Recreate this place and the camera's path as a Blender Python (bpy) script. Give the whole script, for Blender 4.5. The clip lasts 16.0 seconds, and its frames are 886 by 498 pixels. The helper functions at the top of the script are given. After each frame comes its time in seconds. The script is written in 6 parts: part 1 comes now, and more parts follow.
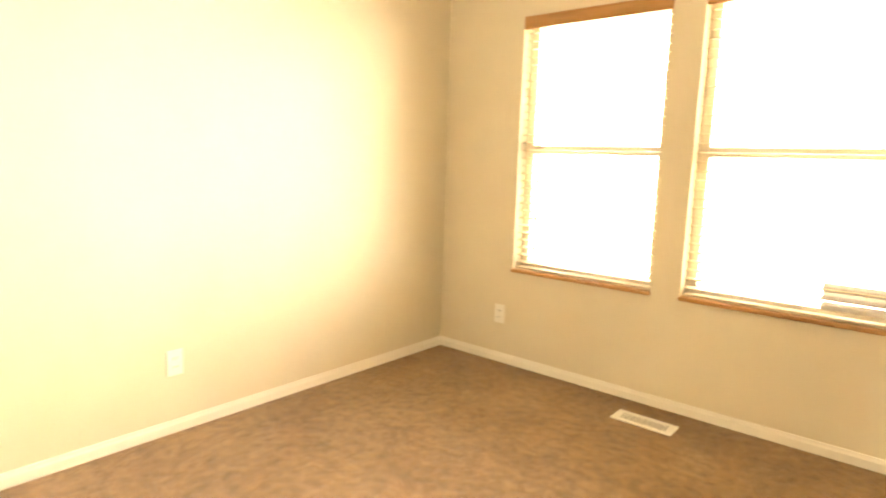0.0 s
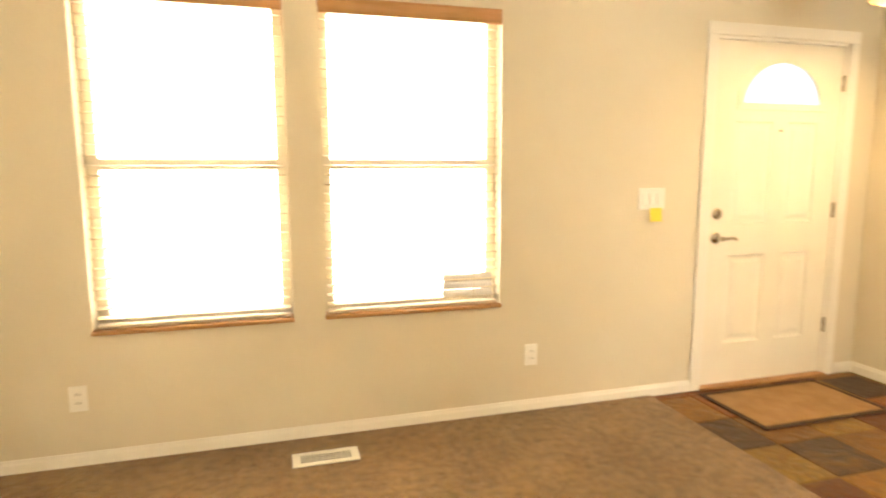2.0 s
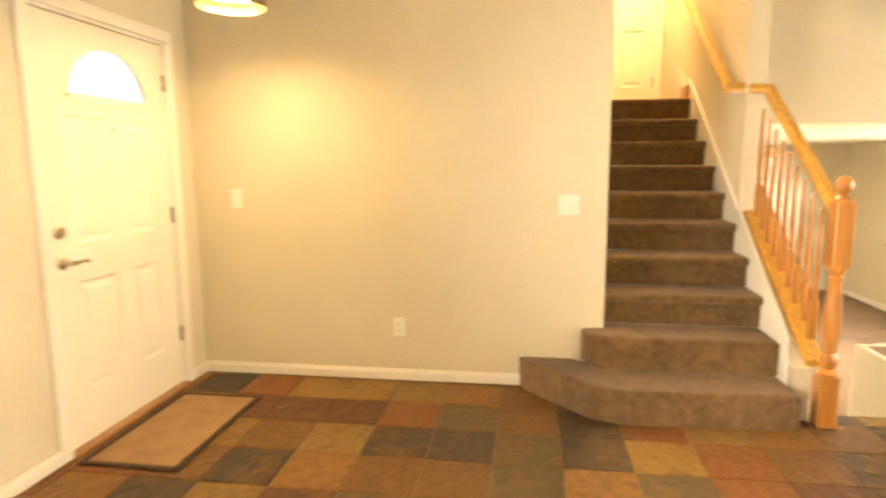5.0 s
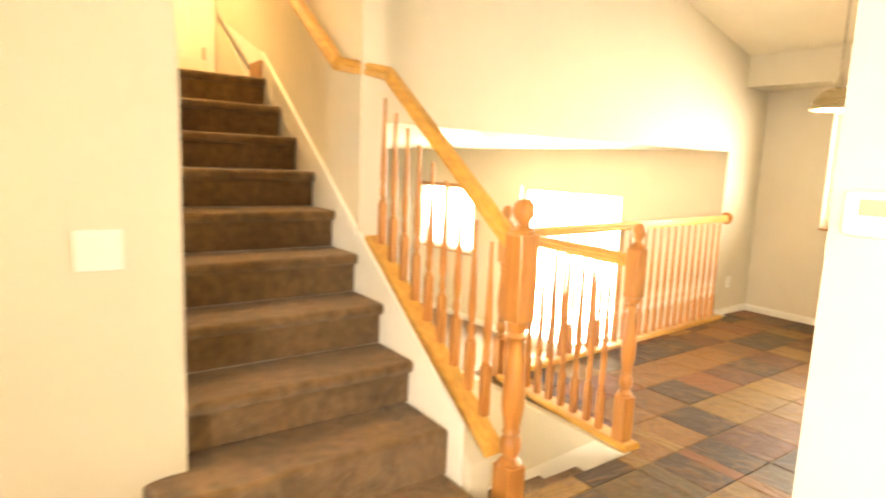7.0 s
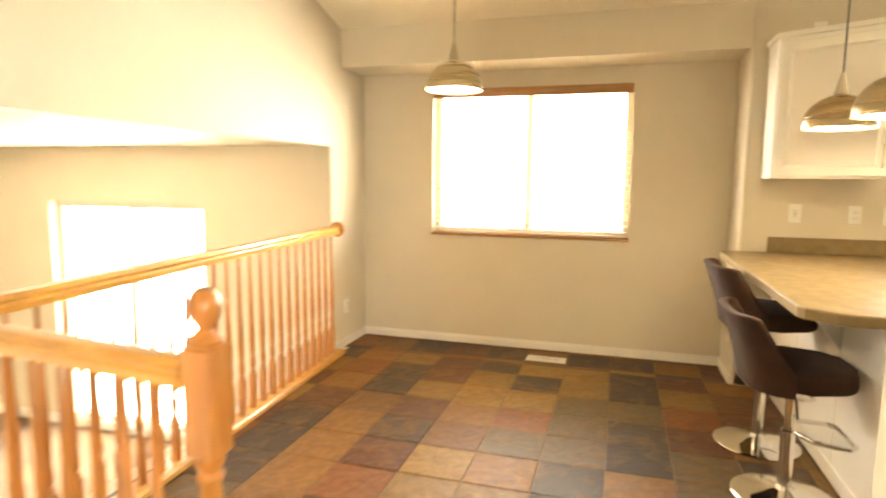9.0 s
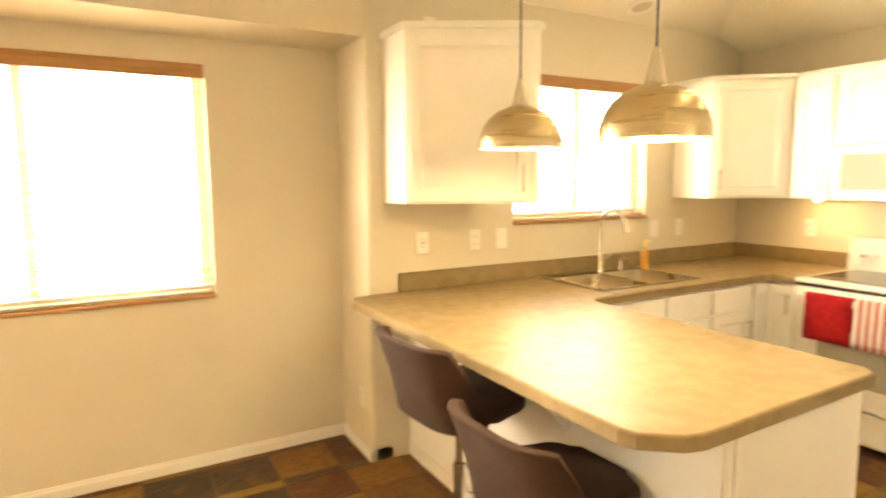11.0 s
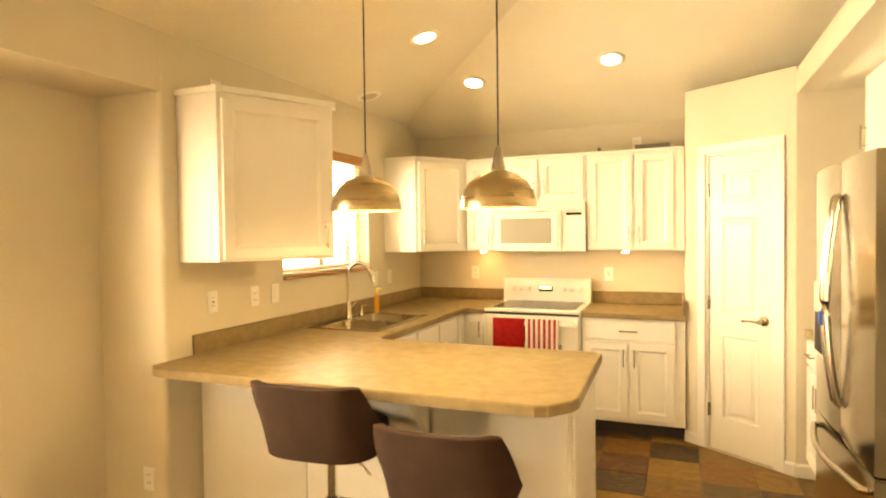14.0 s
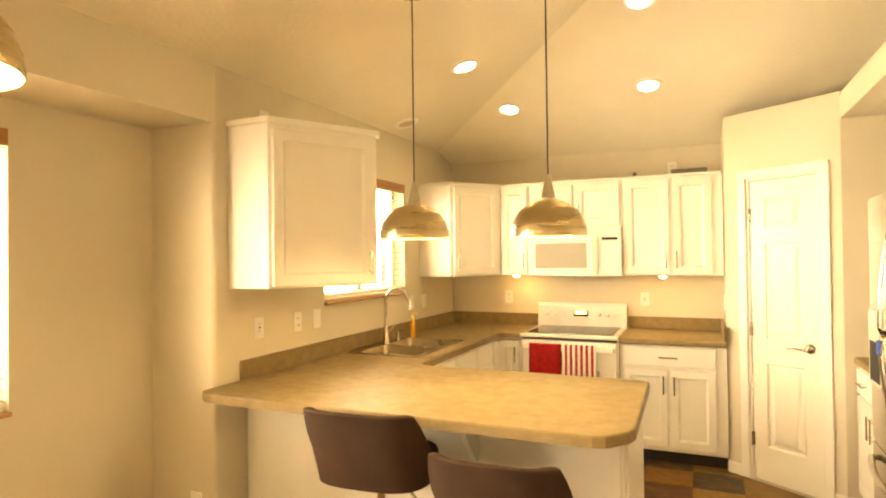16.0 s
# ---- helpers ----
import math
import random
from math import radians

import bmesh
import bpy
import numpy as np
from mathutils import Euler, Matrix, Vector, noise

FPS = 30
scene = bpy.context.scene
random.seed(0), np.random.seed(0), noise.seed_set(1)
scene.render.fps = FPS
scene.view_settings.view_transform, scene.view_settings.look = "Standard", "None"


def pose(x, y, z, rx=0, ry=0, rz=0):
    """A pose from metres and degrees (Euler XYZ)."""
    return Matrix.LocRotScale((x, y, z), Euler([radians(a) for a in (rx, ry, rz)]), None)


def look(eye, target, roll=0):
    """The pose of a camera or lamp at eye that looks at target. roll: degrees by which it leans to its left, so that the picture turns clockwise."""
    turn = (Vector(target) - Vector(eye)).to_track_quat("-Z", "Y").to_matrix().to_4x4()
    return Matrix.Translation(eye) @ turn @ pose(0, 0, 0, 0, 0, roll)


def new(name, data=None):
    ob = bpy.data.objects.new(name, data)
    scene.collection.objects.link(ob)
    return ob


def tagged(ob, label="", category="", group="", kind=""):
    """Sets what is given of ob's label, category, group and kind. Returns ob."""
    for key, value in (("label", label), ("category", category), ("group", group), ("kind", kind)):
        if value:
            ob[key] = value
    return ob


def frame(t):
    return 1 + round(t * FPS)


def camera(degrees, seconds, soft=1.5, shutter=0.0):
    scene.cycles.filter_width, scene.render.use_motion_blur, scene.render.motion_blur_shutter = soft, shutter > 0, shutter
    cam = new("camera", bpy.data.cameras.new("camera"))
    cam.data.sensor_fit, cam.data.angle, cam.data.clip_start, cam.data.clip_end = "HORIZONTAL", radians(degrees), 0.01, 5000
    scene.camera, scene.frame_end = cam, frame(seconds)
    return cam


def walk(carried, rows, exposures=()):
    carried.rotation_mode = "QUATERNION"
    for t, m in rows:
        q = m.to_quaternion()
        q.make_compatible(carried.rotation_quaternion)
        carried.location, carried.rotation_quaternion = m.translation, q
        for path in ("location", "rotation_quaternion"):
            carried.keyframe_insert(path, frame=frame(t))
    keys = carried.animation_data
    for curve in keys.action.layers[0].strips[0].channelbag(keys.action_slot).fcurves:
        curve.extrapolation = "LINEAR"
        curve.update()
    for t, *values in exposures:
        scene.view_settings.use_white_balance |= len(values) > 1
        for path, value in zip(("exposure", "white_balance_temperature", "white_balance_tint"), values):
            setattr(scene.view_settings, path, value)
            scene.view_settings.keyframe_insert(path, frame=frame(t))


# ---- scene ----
cam = camera(74.2, 16.0, 2.0, 0.5)
PATH = [
    (0, (0.162, 0.229, 1.238), (-1.106, 1.748, 0.945), 1.9),
    (0.5, (-0.165, 0.257, 1.283), (-1.061, 2.022, 0.991), 1.6),
    (1, (-0.491, 0.271, 1.185), (-0.858, 2.227, 0.989), 1.4),
    (1.5, (-0.724, 0.322, 1.217), (-0.618, 2.307, 0.995), 0.4),
    (2, (-0.973, 0.405, 1.303), (-0.43, 2.311, 1.034), -0.2),
    (2.5, (-1.231, 0.442, 1.299), (-0.32, 2.204, 1.042), -0.6),
    (3, (-1.367, 0.536, 1.294), (-0.176, 2.121, 1.032), -0.9),
    (3.5, (-1.356, 0.715, 1.371), (0.112, 2.042, 1.081), -0.3),
    (4, (-1.27, 0.866, 1.395), (0.448, 1.852, 1.118), -0.8),
    (4.5, (-1.14, 1.046, 1.343), (0.733, 1.696, 1.072), -0.6),
    (4.7, (-1.054, 1.109, 1.343), (0.86, 1.619, 1.064), -0.6),
    (6.8, (0.554, 1.15, 1.391), (2.229, 0.097, 1.099), 2.4),
    (7, (0.684, 1.053, 1.376), (2.291, -0.103, 1.09), 2.3),
    (7.5, (0.949, 0.817, 1.34), (2.339, -0.595, 1.067), 2.2),
    (8, (1.209, 0.455, 1.368), (2.378, -1.147, 1.111), 2.0),
    (8.5, (1.428, 0.086, 1.354), (2.34, -1.677, 1.108), 0.8),
    (9, (1.595, -0.34, 1.362), (2.161, -2.244, 1.126), 0.6),
    (9.2, (1.65, -0.528, 1.384), (2.1, -2.463, 1.153), 0.2),
    (11.3, (2.05, -1.93, 1.529), (0.782, -3.46, 1.303), -0.1),
    (11.5, (2.118, -2.007, 1.55), (0.667, -3.37, 1.36), -0.2),
    (12, (2.295, -2.058, 1.605), (0.592, -3.101, 1.49), -0.4),
    (12.5, (2.498, -2.088, 1.579), (0.722, -3.007, 1.518), -0.6),
    (13, (2.683, -2.121, 1.545), (0.876, -2.978, 1.496), -0.6),
    (13.5, (2.822, -2.178, 1.498), (0.984, -2.965, 1.452), -0.7),
    (14, (2.928, -2.287, 1.51), (1.072, -3.031, 1.461), -0.7),
    (14.5, (2.957, -2.35, 1.558), (1.101, -3.091, 1.516), -0.6),
    (15, (2.987, -2.398, 1.567), (1.132, -3.144, 1.555), -0.7),
    (15.5, (3.003, -2.432, 1.569), (1.159, -3.206, 1.587), -0.7),
    (16, (2.995, -2.398, 1.539), (1.164, -3.202, 1.564), -0.7),
]
walk(cam, [(t, look(eye, target, roll)) for t, eye, target, roll in PATH], [(0, 1.25, 8100, 10), (2, 1.2, 7250, 10), (3, 1.48, 7150, 10), (3.6, 1.5, 6900, 10), (4.5, 1.25, 7800, 10), (7, 1.53, 7400, 10), (8, 1.5, 6850, 10), (8.5, 1.4, 6900, 10), (9, 1.3, 7200, 10), (11.5, 1.72, 8800, 11), (12.5, 1.29, 10600, 12), (16, 1.23, 10700, 12)])

# ---- light ----
P_LIVING, P_NOOK, P_SINK, P_FAMW, P_SLIDER = 48, 60, 26, 50, 95
world = bpy.data.worlds.new("sky")
scene.world = world
world.use_nodes = True
sky = world.node_tree.nodes.new("ShaderNodeTexSky")
sky.sky_type, sky.sun_disc = "NISHITA", False
sky.sun_elevation, sky.sun_rotation = radians(50), radians(270)
bg = world.node_tree.nodes["Background"]
bg.inputs["Strength"].default_value = 0.15
world.node_tree.links.new(sky.outputs["Color"], bg.inputs["Color"])
sun = bpy.data.lights.new("sun", "SUN")
sun.energy, sun.angle, sun.color = 3.0, radians(0.5), (1.0, 0.95, 0.86)
sun_ob = new("sun", sun)
sun_ob.matrix_basis = pose(0, 0, 8, 40, 0, -90)

# ---- helpers of this place ----
UP = Vector((0, 0, 1))


def mesh_ob(name, bm, material=None, smooth=False):
    bmesh.ops.recalc_face_normals(bm, faces=bm.faces[:])
    me = bpy.data.meshes.new(name)
    bm.to_mesh(me)
    bm.free()
    if material:
        me.materials.append(material)
    if smooth:
        for p in me.polygons:
            p.use_smooth = True
        me.set_sharp_from_angle(angle=radians(35))
    return new(name, me)


def part(name, bm, material, parent, label="", smooth=False):
    ob = mesh_ob(name, bm, material, smooth)
    ob.parent = parent
    if label:
        tagged(ob, label)
    return ob


def thing(name, label, category, m=None, group="", kind=""):
    ob = tagged(new(name), label, category, group, kind)
    ob.empty_display_size = 0.1
    if m is not None:
        ob.matrix_basis = m
    return ob


def structure(name, bm, material, label, category, smooth=False):
    return tagged(mesh_ob(name, bm, material, smooth), label, category, kind="structure")


def add_box(bm, x0, x1, y0, y1, z0, z1, bevel=0.0, seg=2):
    vs = [bm.verts.new(p) for p in ((x0, y0, z0), (x1, y0, z0), (x1, y1, z0), (x0, y1, z0),
                                    (x0, y0, z1), (x1, y0, z1), (x1, y1, z1), (x0, y1, z1))]
    fs = [bm.faces.new([vs[i] for i in f]) for f in
          ((3, 2, 1, 0), (4, 5, 6, 7), (0, 1, 5, 4), (1, 2, 6, 5), (2, 3, 7, 6), (3, 0, 4, 7))]
    if bevel:
        es = {e for f in fs for e in f.edges}
        bmesh.ops.bevel(bm, geom=list(es), offset=bevel, segments=seg, affect="EDGES", profile=0.5)
    return bm


def box(x0, x1, y0, y1, z0, z1, bevel=0.0, seg=2):
    return add_box(bmesh.new(), x0, x1, y0, y1, z0, z1, bevel, seg)


def add_prism(bm, pts, z0, z1, axis="z", bevel=0.0):
    """A polygon pushed along an axis. For axis x the points are (y, z), for y (x, z)."""
    def at(p, d):
        return {"z": (p[0], p[1], d), "x": (d, p[0], p[1]), "y": (p[0], d, p[1])}[axis]
    a = [bm.verts.new(at(p, z0)) for p in pts]
    b = [bm.verts.new(at(p, z1)) for p in pts]
    n = len(pts)
    fs = [bm.faces.new(a[::-1]), bm.faces.new(b)]
    fs += [bm.faces.new((a[i], a[(i + 1) % n], b[(i + 1) % n], b[i])) for i in range(n)]
    if bevel:
        es = [e for e in {e for f in fs for e in f.edges}]
        bmesh.ops.bevel(bm, geom=es, offset=bevel, segments=2, affect="EDGES", profile=0.5)
    return bm


def prism(pts, z0, z1, axis="z", bevel=0.0):
    return add_prism(bmesh.new(), pts, z0, z1, axis, bevel)


def add_lathe(bm, profile, steps=28, at=(0, 0, 0), squeeze=1.0):
    rings = []
    for r, z in profile:
        if r < 1e-5:
            rings.append([bm.verts.new((at[0], at[1], at[2] + z))])
        else:
            rings.append([bm.verts.new((at[0] + r * math.cos(a), at[1] + squeeze * r * math.sin(a), at[2] + z))
                          for a in (2 * math.pi * i / steps for i in range(steps))])
    for lo, hi in zip(rings, rings[1:]):
        for i in range(steps):
            j = (i + 1) % steps
            if len(lo) == 1 and len(hi) == 1:
                continue
            if len(lo) == 1:
                bm.faces.new((lo[0], hi[j], hi[i]))
            elif len(hi) == 1:
                bm.faces.new((lo[i], lo[j], hi[0]))
            else:
                bm.faces.new((lo[i], lo[j], hi[j], hi[i]))
    return bm


def lathe(profile, steps=28, at=(0, 0, 0), squeeze=1.0):
    return add_lathe(bmesh.new(), profile, steps, at, squeeze)


def add_tube(bm, pts, r, steps=10, closed=False, flat=1.0):
    pts = [Vector(p) for p in pts]
    n = len(pts)
    rings = []
    for i, p in enumerate(pts):
        a = pts[(i - 1) % n] if closed or i else p
        b = pts[(i + 1) % n] if closed or i < n - 1 else p
        d = (b - a).normalized()
        u = d.cross(UP)
        u = u.normalized() if u.length > 1e-4 else Vector((1, 0, 0))
        v = u.cross(d)
        rings.append([bm.verts.new(p + r * (math.cos(t) * u + flat * math.sin(t) * v))
                      for t in (2 * math.pi * k / steps for k in range(steps))])
    pairs = list(zip(rings, rings[1:])) + ([(rings[-1], rings[0])] if closed else [])
    for lo, hi in pairs:
        for k in range(steps):
            j = (k + 1) % steps
            bm.faces.new((lo[k], lo[j], hi[j], hi[k]))
    if not closed:
        bm.faces.new(rings[0][::-1])
        bm.faces.new(rings[-1])
    return bm


def tube(pts, r, steps=10, closed=False, flat=1.0):
    return add_tube(bmesh.new(), pts, r, steps, closed, flat)


def add_sweep(bm, a, b, section):
    """A profile of (sideways, up) points carried straight from a to b, both ends cut upright."""
    a, b = Vector(a), Vector(b)
    d = b - a
    side = Vector((-d.y, d.x, 0)).normalized()
    ra = [bm.verts.new(a + s * side + u * UP) for s, u in section]
    rb = [bm.verts.new(b + s * side + u * UP) for s, u in section]
    n = len(section)
    bm.faces.new(ra[::-1]), bm.faces.new(rb)
    for i in range(n):
        bm.faces.new((ra[i], ra[(i + 1) % n], rb[(i + 1) % n], rb[i]))
    return bm


def panel_wall(along, fixed0, fixed1, lo, hi, z0, z1, holes):
    """A wall of boxes round rectangular holes (lo, hi, z0, z1). along: the axis it runs on."""
    bm = bmesh.new()
    us = sorted({lo, hi, *[h for o in holes for h in o[:2]]})
    for a, b in zip(us, us[1:]):
        mid = (a + b) / 2
        cuts = sorted((o[2], o[3]) for o in holes if o[0] < mid < o[1])
        z = z0
        for c0, c1 in cuts + [(z1, z1)]:
            if c0 > z + 1e-4:
                if along == "x":
                    add_box(bm, a, b, fixed0, fixed1, z, c0)
                else:
                    add_box(bm, fixed0, fixed1, a, b, z, c0)
            z = c1
    bmesh.ops.remove_doubles(bm, verts=bm.verts[:], dist=1e-5)
    return bm


# ---- materials ----
def material(name, color, rough=0.6, metal=0.0, vary=0.0, vary_scale=6.0, grain=0.0, grain_scale=120.0,
             color2=None, spec=0.5, coat=0.0, stretch=(1, 1, 1)):
    m = bpy.data.materials.new(name)
    m.use_nodes = True
    nt = m.node_tree
    b = nt.nodes["Principled BSDF"]
    b.inputs["Base Color"].default_value = (*color, 1)
    b.inputs["Roughness"].default_value = rough
    b.inputs["Metallic"].default_value = metal
    b.inputs["Specular IOR Level"].default_value = spec
    b.inputs["Coat Weight"].default_value = coat
    tc = nt.nodes.new("ShaderNodeTexCoord")
    mp = nt.nodes.new("ShaderNodeMapping")
    mp.inputs["Scale"].default_value = stretch
    nt.links.new(tc.outputs["Object"], mp.inputs["Vector"])
    if vary or color2:
        n1 = nt.nodes.new("ShaderNodeTexNoise")
        n1.inputs["Scale"].default_value = vary_scale
        n1.inputs["Detail"].default_value = 6
        nt.links.new(mp.outputs["Vector"], n1.inputs["Vector"])
        mix = nt.nodes.new("ShaderNodeMix")
        mix.data_type = "RGBA"
        c2 = color2 or tuple(c * (1 - vary) for c in color)
        mix.inputs["A"].default_value = (*color, 1)
        mix.inputs["B"].default_value = (*c2, 1)
        ramp = nt.nodes.new("ShaderNodeMapRange")
        ramp.inputs["From Min"].default_value, ramp.inputs["From Max"].default_value = 0.35, 0.65
        nt.links.new(n1.outputs["Fac"], ramp.inputs["Value"])
        nt.links.new(ramp.outputs["Result"], mix.inputs["Factor"])
        nt.links.new(mix.outputs["Result"], b.inputs["Base Color"])
        rr = nt.nodes.new("ShaderNodeMapRange")
        rr.inputs["To Min"].default_value, rr.inputs["To Max"].default_value = max(rough - 0.06, 0.02), min(rough + 0.08, 1)
        nt.links.new(n1.outputs["Fac"], rr.inputs["Value"])
        nt.links.new(rr.outputs["Result"], b.inputs["Roughness"])
    if grain:
        n2 = nt.nodes.new("ShaderNodeTexNoise")
        n2.inputs["Scale"].default_value = grain_scale
        n2.inputs["Detail"].default_value = 4
        nt.links.new(mp.outputs["Vector"], n2.inputs["Vector"])
        bp = nt.nodes.new("ShaderNodeBump")
        bp.inputs["Strength"].default_value = grain
        bp.inputs["Distance"].default_value = 0.004
        nt.links.new(n2.outputs["Fac"], bp.inputs["Height"])
        nt.links.new(bp.outputs["Normal"], b.inputs["Normal"])
    return m


def glow(name, color, strength):
    m = bpy.data.materials.new(name)
    m.use_nodes = True
    b = m.node_tree.nodes["Principled BSDF"]
    b.inputs["Base Color"].default_value = (*color, 1)
    b.inputs["Emission Color"].default_value = (*color, 1)
    b.inputs["Emission Strength"].default_value = strength
    return m


def glass(name, rough=0.0):
    m = material(name, (1, 1, 1), rough)
    b = m.node_tree.nodes["Principled BSDF"]
    b.inputs["Transmission Weight"].default_value = 1.0
    b.inputs["IOR"].default_value = 1.02
    return m


def wood(name, a, b2, rough=0.42, along="x", coat=0.2):
    s = {"x": (1.5, 14, 14), "y": (14, 1.5, 14), "z": (14, 14, 1.5)}[along]
    return material(name, a, rough, 0, 0.3, 3.0, 0.15, 8.0, color2=b2, coat=coat, stretch=s)


def slate_material():
    m = material("slate", (0.3, 0.25, 0.2), 0.5, spec=0.22)
    nt = m.node_tree
    b = nt.nodes["Principled BSDF"]
    info = nt.nodes.new("ShaderNodeObjectInfo")
    ramp = nt.nodes.new("ShaderNodeValToRGB")
    ramp.color_ramp.interpolation = "CONSTANT"
    tones = [(0.0, (0.222, 0.110, 0.034)), (0.13, (0.058, 0.041, 0.028)), (0.25, (0.216, 0.129, 0.041)), (0.37, (0.199, 0.077, 0.028)),
             (0.49, (0.119, 0.082, 0.040)), (0.59, (0.257, 0.150, 0.042)), (0.69, (0.068, 0.046, 0.029)), (0.79, (0.161, 0.080, 0.030)),
             (0.89, (0.112, 0.048, 0.025))]
    el = ramp.color_ramp.elements
    el[0].position, el[0].color = tones[0][0], (*tones[0][1], 1)
    el[1].position, el[1].color = tones[1][0], (*tones[1][1], 1)
    for p, c in tones[2:]:
        e = el.new(p)
        e.color = (*c, 1)
    nt.links.new(info.outputs["Random"], ramp.inputs["Fac"])
    tc = nt.nodes.new("ShaderNodeTexCoord")
    off = nt.nodes.new("ShaderNodeVectorMath")
    off.operation = "MULTIPLY_ADD"
    off.inputs[1].default_value = (1, 1, 1)
    sc = nt.nodes.new("ShaderNodeVectorMath")
    sc.operation = "SCALE"
    sc.inputs["Scale"].default_value = 37.0
    comb = nt.nodes.new("ShaderNodeCombineXYZ")
    for k in "XYZ":
        nt.links.new(info.outputs["Random"], comb.inputs[k])
    nt.links.new(comb.outputs["Vector"], sc.inputs[0])
    nt.links.new(tc.outputs["Object"], off.inputs[0])
    nt.links.new(sc.outputs["Vector"], off.inputs[2])
    n1 = nt.nodes.new("ShaderNodeTexNoise")
    n1.inputs["Scale"].default_value, n1.inputs["Detail"].default_value, n1.inputs["Distortion"].default_value = 5.5, 7, 1.2
    n2 = nt.nodes.new("ShaderNodeTexNoise")
    n2.inputs["Scale"].default_value, n2.inputs["Detail"].default_value = 26, 8
    for n in (n1, n2):
        nt.links.new(off.outputs["Vector"], n.inputs["Vector"])
    rust = nt.nodes.new("ShaderNodeMix")
    rust.data_type = "RGBA"
    r1 = nt.nodes.new("ShaderNodeMapRange")
    r1.inputs["From Min"].default_value, r1.inputs["From Max"].default_value, r1.inputs["To Max"].default_value = 0.50, 0.66, 0.65
    nt.links.new(n1.outputs["Fac"], r1.inputs["Value"])
    nt.links.new(r1.outputs["Result"], rust.inputs["Factor"])
    nt.links.new(ramp.outputs["Color"], rust.inputs["A"])
    rust.inputs["B"].default_value = (0.180, 0.088, 0.028, 1)
    fine = nt.nodes.new("ShaderNodeMix")
    fine.data_type, fine.blend_type = "RGBA", "MULTIPLY"
    fine.inputs["Factor"].default_value = 0.6
    r2 = nt.nodes.new("ShaderNodeMapRange")
    r2.inputs["From Min"].default_value, r2.inputs["From Max"].default_value = 0.3, 0.7
    r2.inputs["To Min"].default_value, r2.inputs["To Max"].default_value = 0.55, 1.25
    nt.links.new(n2.outputs["Fac"], r2.inputs["Value"])
    nt.links.new(rust.outputs["Result"], fine.inputs["A"])
    nt.links.new(r2.outputs["Result"], fine.inputs["B"])
    nt.links.new(fine.outputs["Result"], b.inputs["Base Color"])
    rr = nt.nodes.new("ShaderNodeMapRange")
    rr.inputs["To Min"].default_value, rr.inputs["To Max"].default_value = 0.36, 0.60
    nt.links.new(n2.outputs["Fac"], rr.inputs["Value"])
    nt.links.new(rr.outputs["Result"], b.inputs["Roughness"])
    bp = nt.nodes.new("ShaderNodeBump")
    bp.inputs["Strength"].default_value, bp.inputs["Distance"].default_value = 0.75, 0.016
    add = nt.nodes.new("ShaderNodeMath")
    add.operation = "MULTIPLY_ADD"
    add.inputs[1].default_value = 0.35
    nt.links.new(n2.outputs["Fac"], add.inputs[0])
    nt.links.new(n1.outputs["Fac"], add.inputs[2])
    nt.links.new(add.outputs["Value"], bp.inputs["Height"])
    nt.links.new(bp.outputs["Normal"], b.inputs["Normal"])
    return m


def carpet_material(name, c1, c2):
    m = material(name, c1, 0.95, 0, 0.35, 3.0, spec=0.1, color2=c2)
    nt = m.node_tree
    b = nt.nodes["Principled BSDF"]
    tc = nt.nodes.new("ShaderNodeTexCoord")
    n = nt.nodes.new("ShaderNodeTexNoise")
    n.inputs["Scale"].default_value, n.inputs["Detail"].default_value = 190, 5
    nt.links.new(tc.outputs["Object"], n.inputs["Vector"])
    big = nt.nodes.new("ShaderNodeTexNoise")
    big.inputs["Scale"].default_value, big.inputs["Detail"].default_value = 22, 5
    nt.links.new(tc.outputs["Object"], big.inputs["Vector"])
    src = b.inputs["Base Color"].links[0].from_socket
    mul = nt.nodes.new("ShaderNodeMix")
    mul.data_type, mul.blend_type = "RGBA", "MULTIPLY"
    mul.inputs["Factor"].default_value = 0.85
    s = nt.nodes.new("ShaderNodeMath")
    s.operation = "ADD"
    nt.links.new(n.outputs["Fac"], s.inputs[0])
    nt.links.new(big.outputs["Fac"], s.inputs[1])
    r = nt.nodes.new("ShaderNodeMapRange")
    r.inputs["From Min"].default_value, r.inputs["From Max"].default_value = 0.7, 1.3
    r.inputs["To Min"].default_value, r.inputs["To Max"].default_value = 0.45, 1.35
    nt.links.new(s.outputs["Value"], r.inputs["Value"])
    nt.links.new(src, mul.inputs["A"])
    nt.links.new(r.outputs["Result"], mul.inputs["B"])
    nt.links.new(mul.outputs["Result"], b.inputs["Base Color"])
    bp = nt.nodes.new("ShaderNodeBump")
    bp.inputs["Strength"].default_value, bp.inputs["Distance"].default_value = 0.9, 0.012
    nt.links.new(s.outputs["Value"], bp.inputs["Height"])
    nt.links.new(bp.outputs["Normal"], b.inputs["Normal"])
    b.inputs["Sheen Weight"].default_value = 0.25
    return m


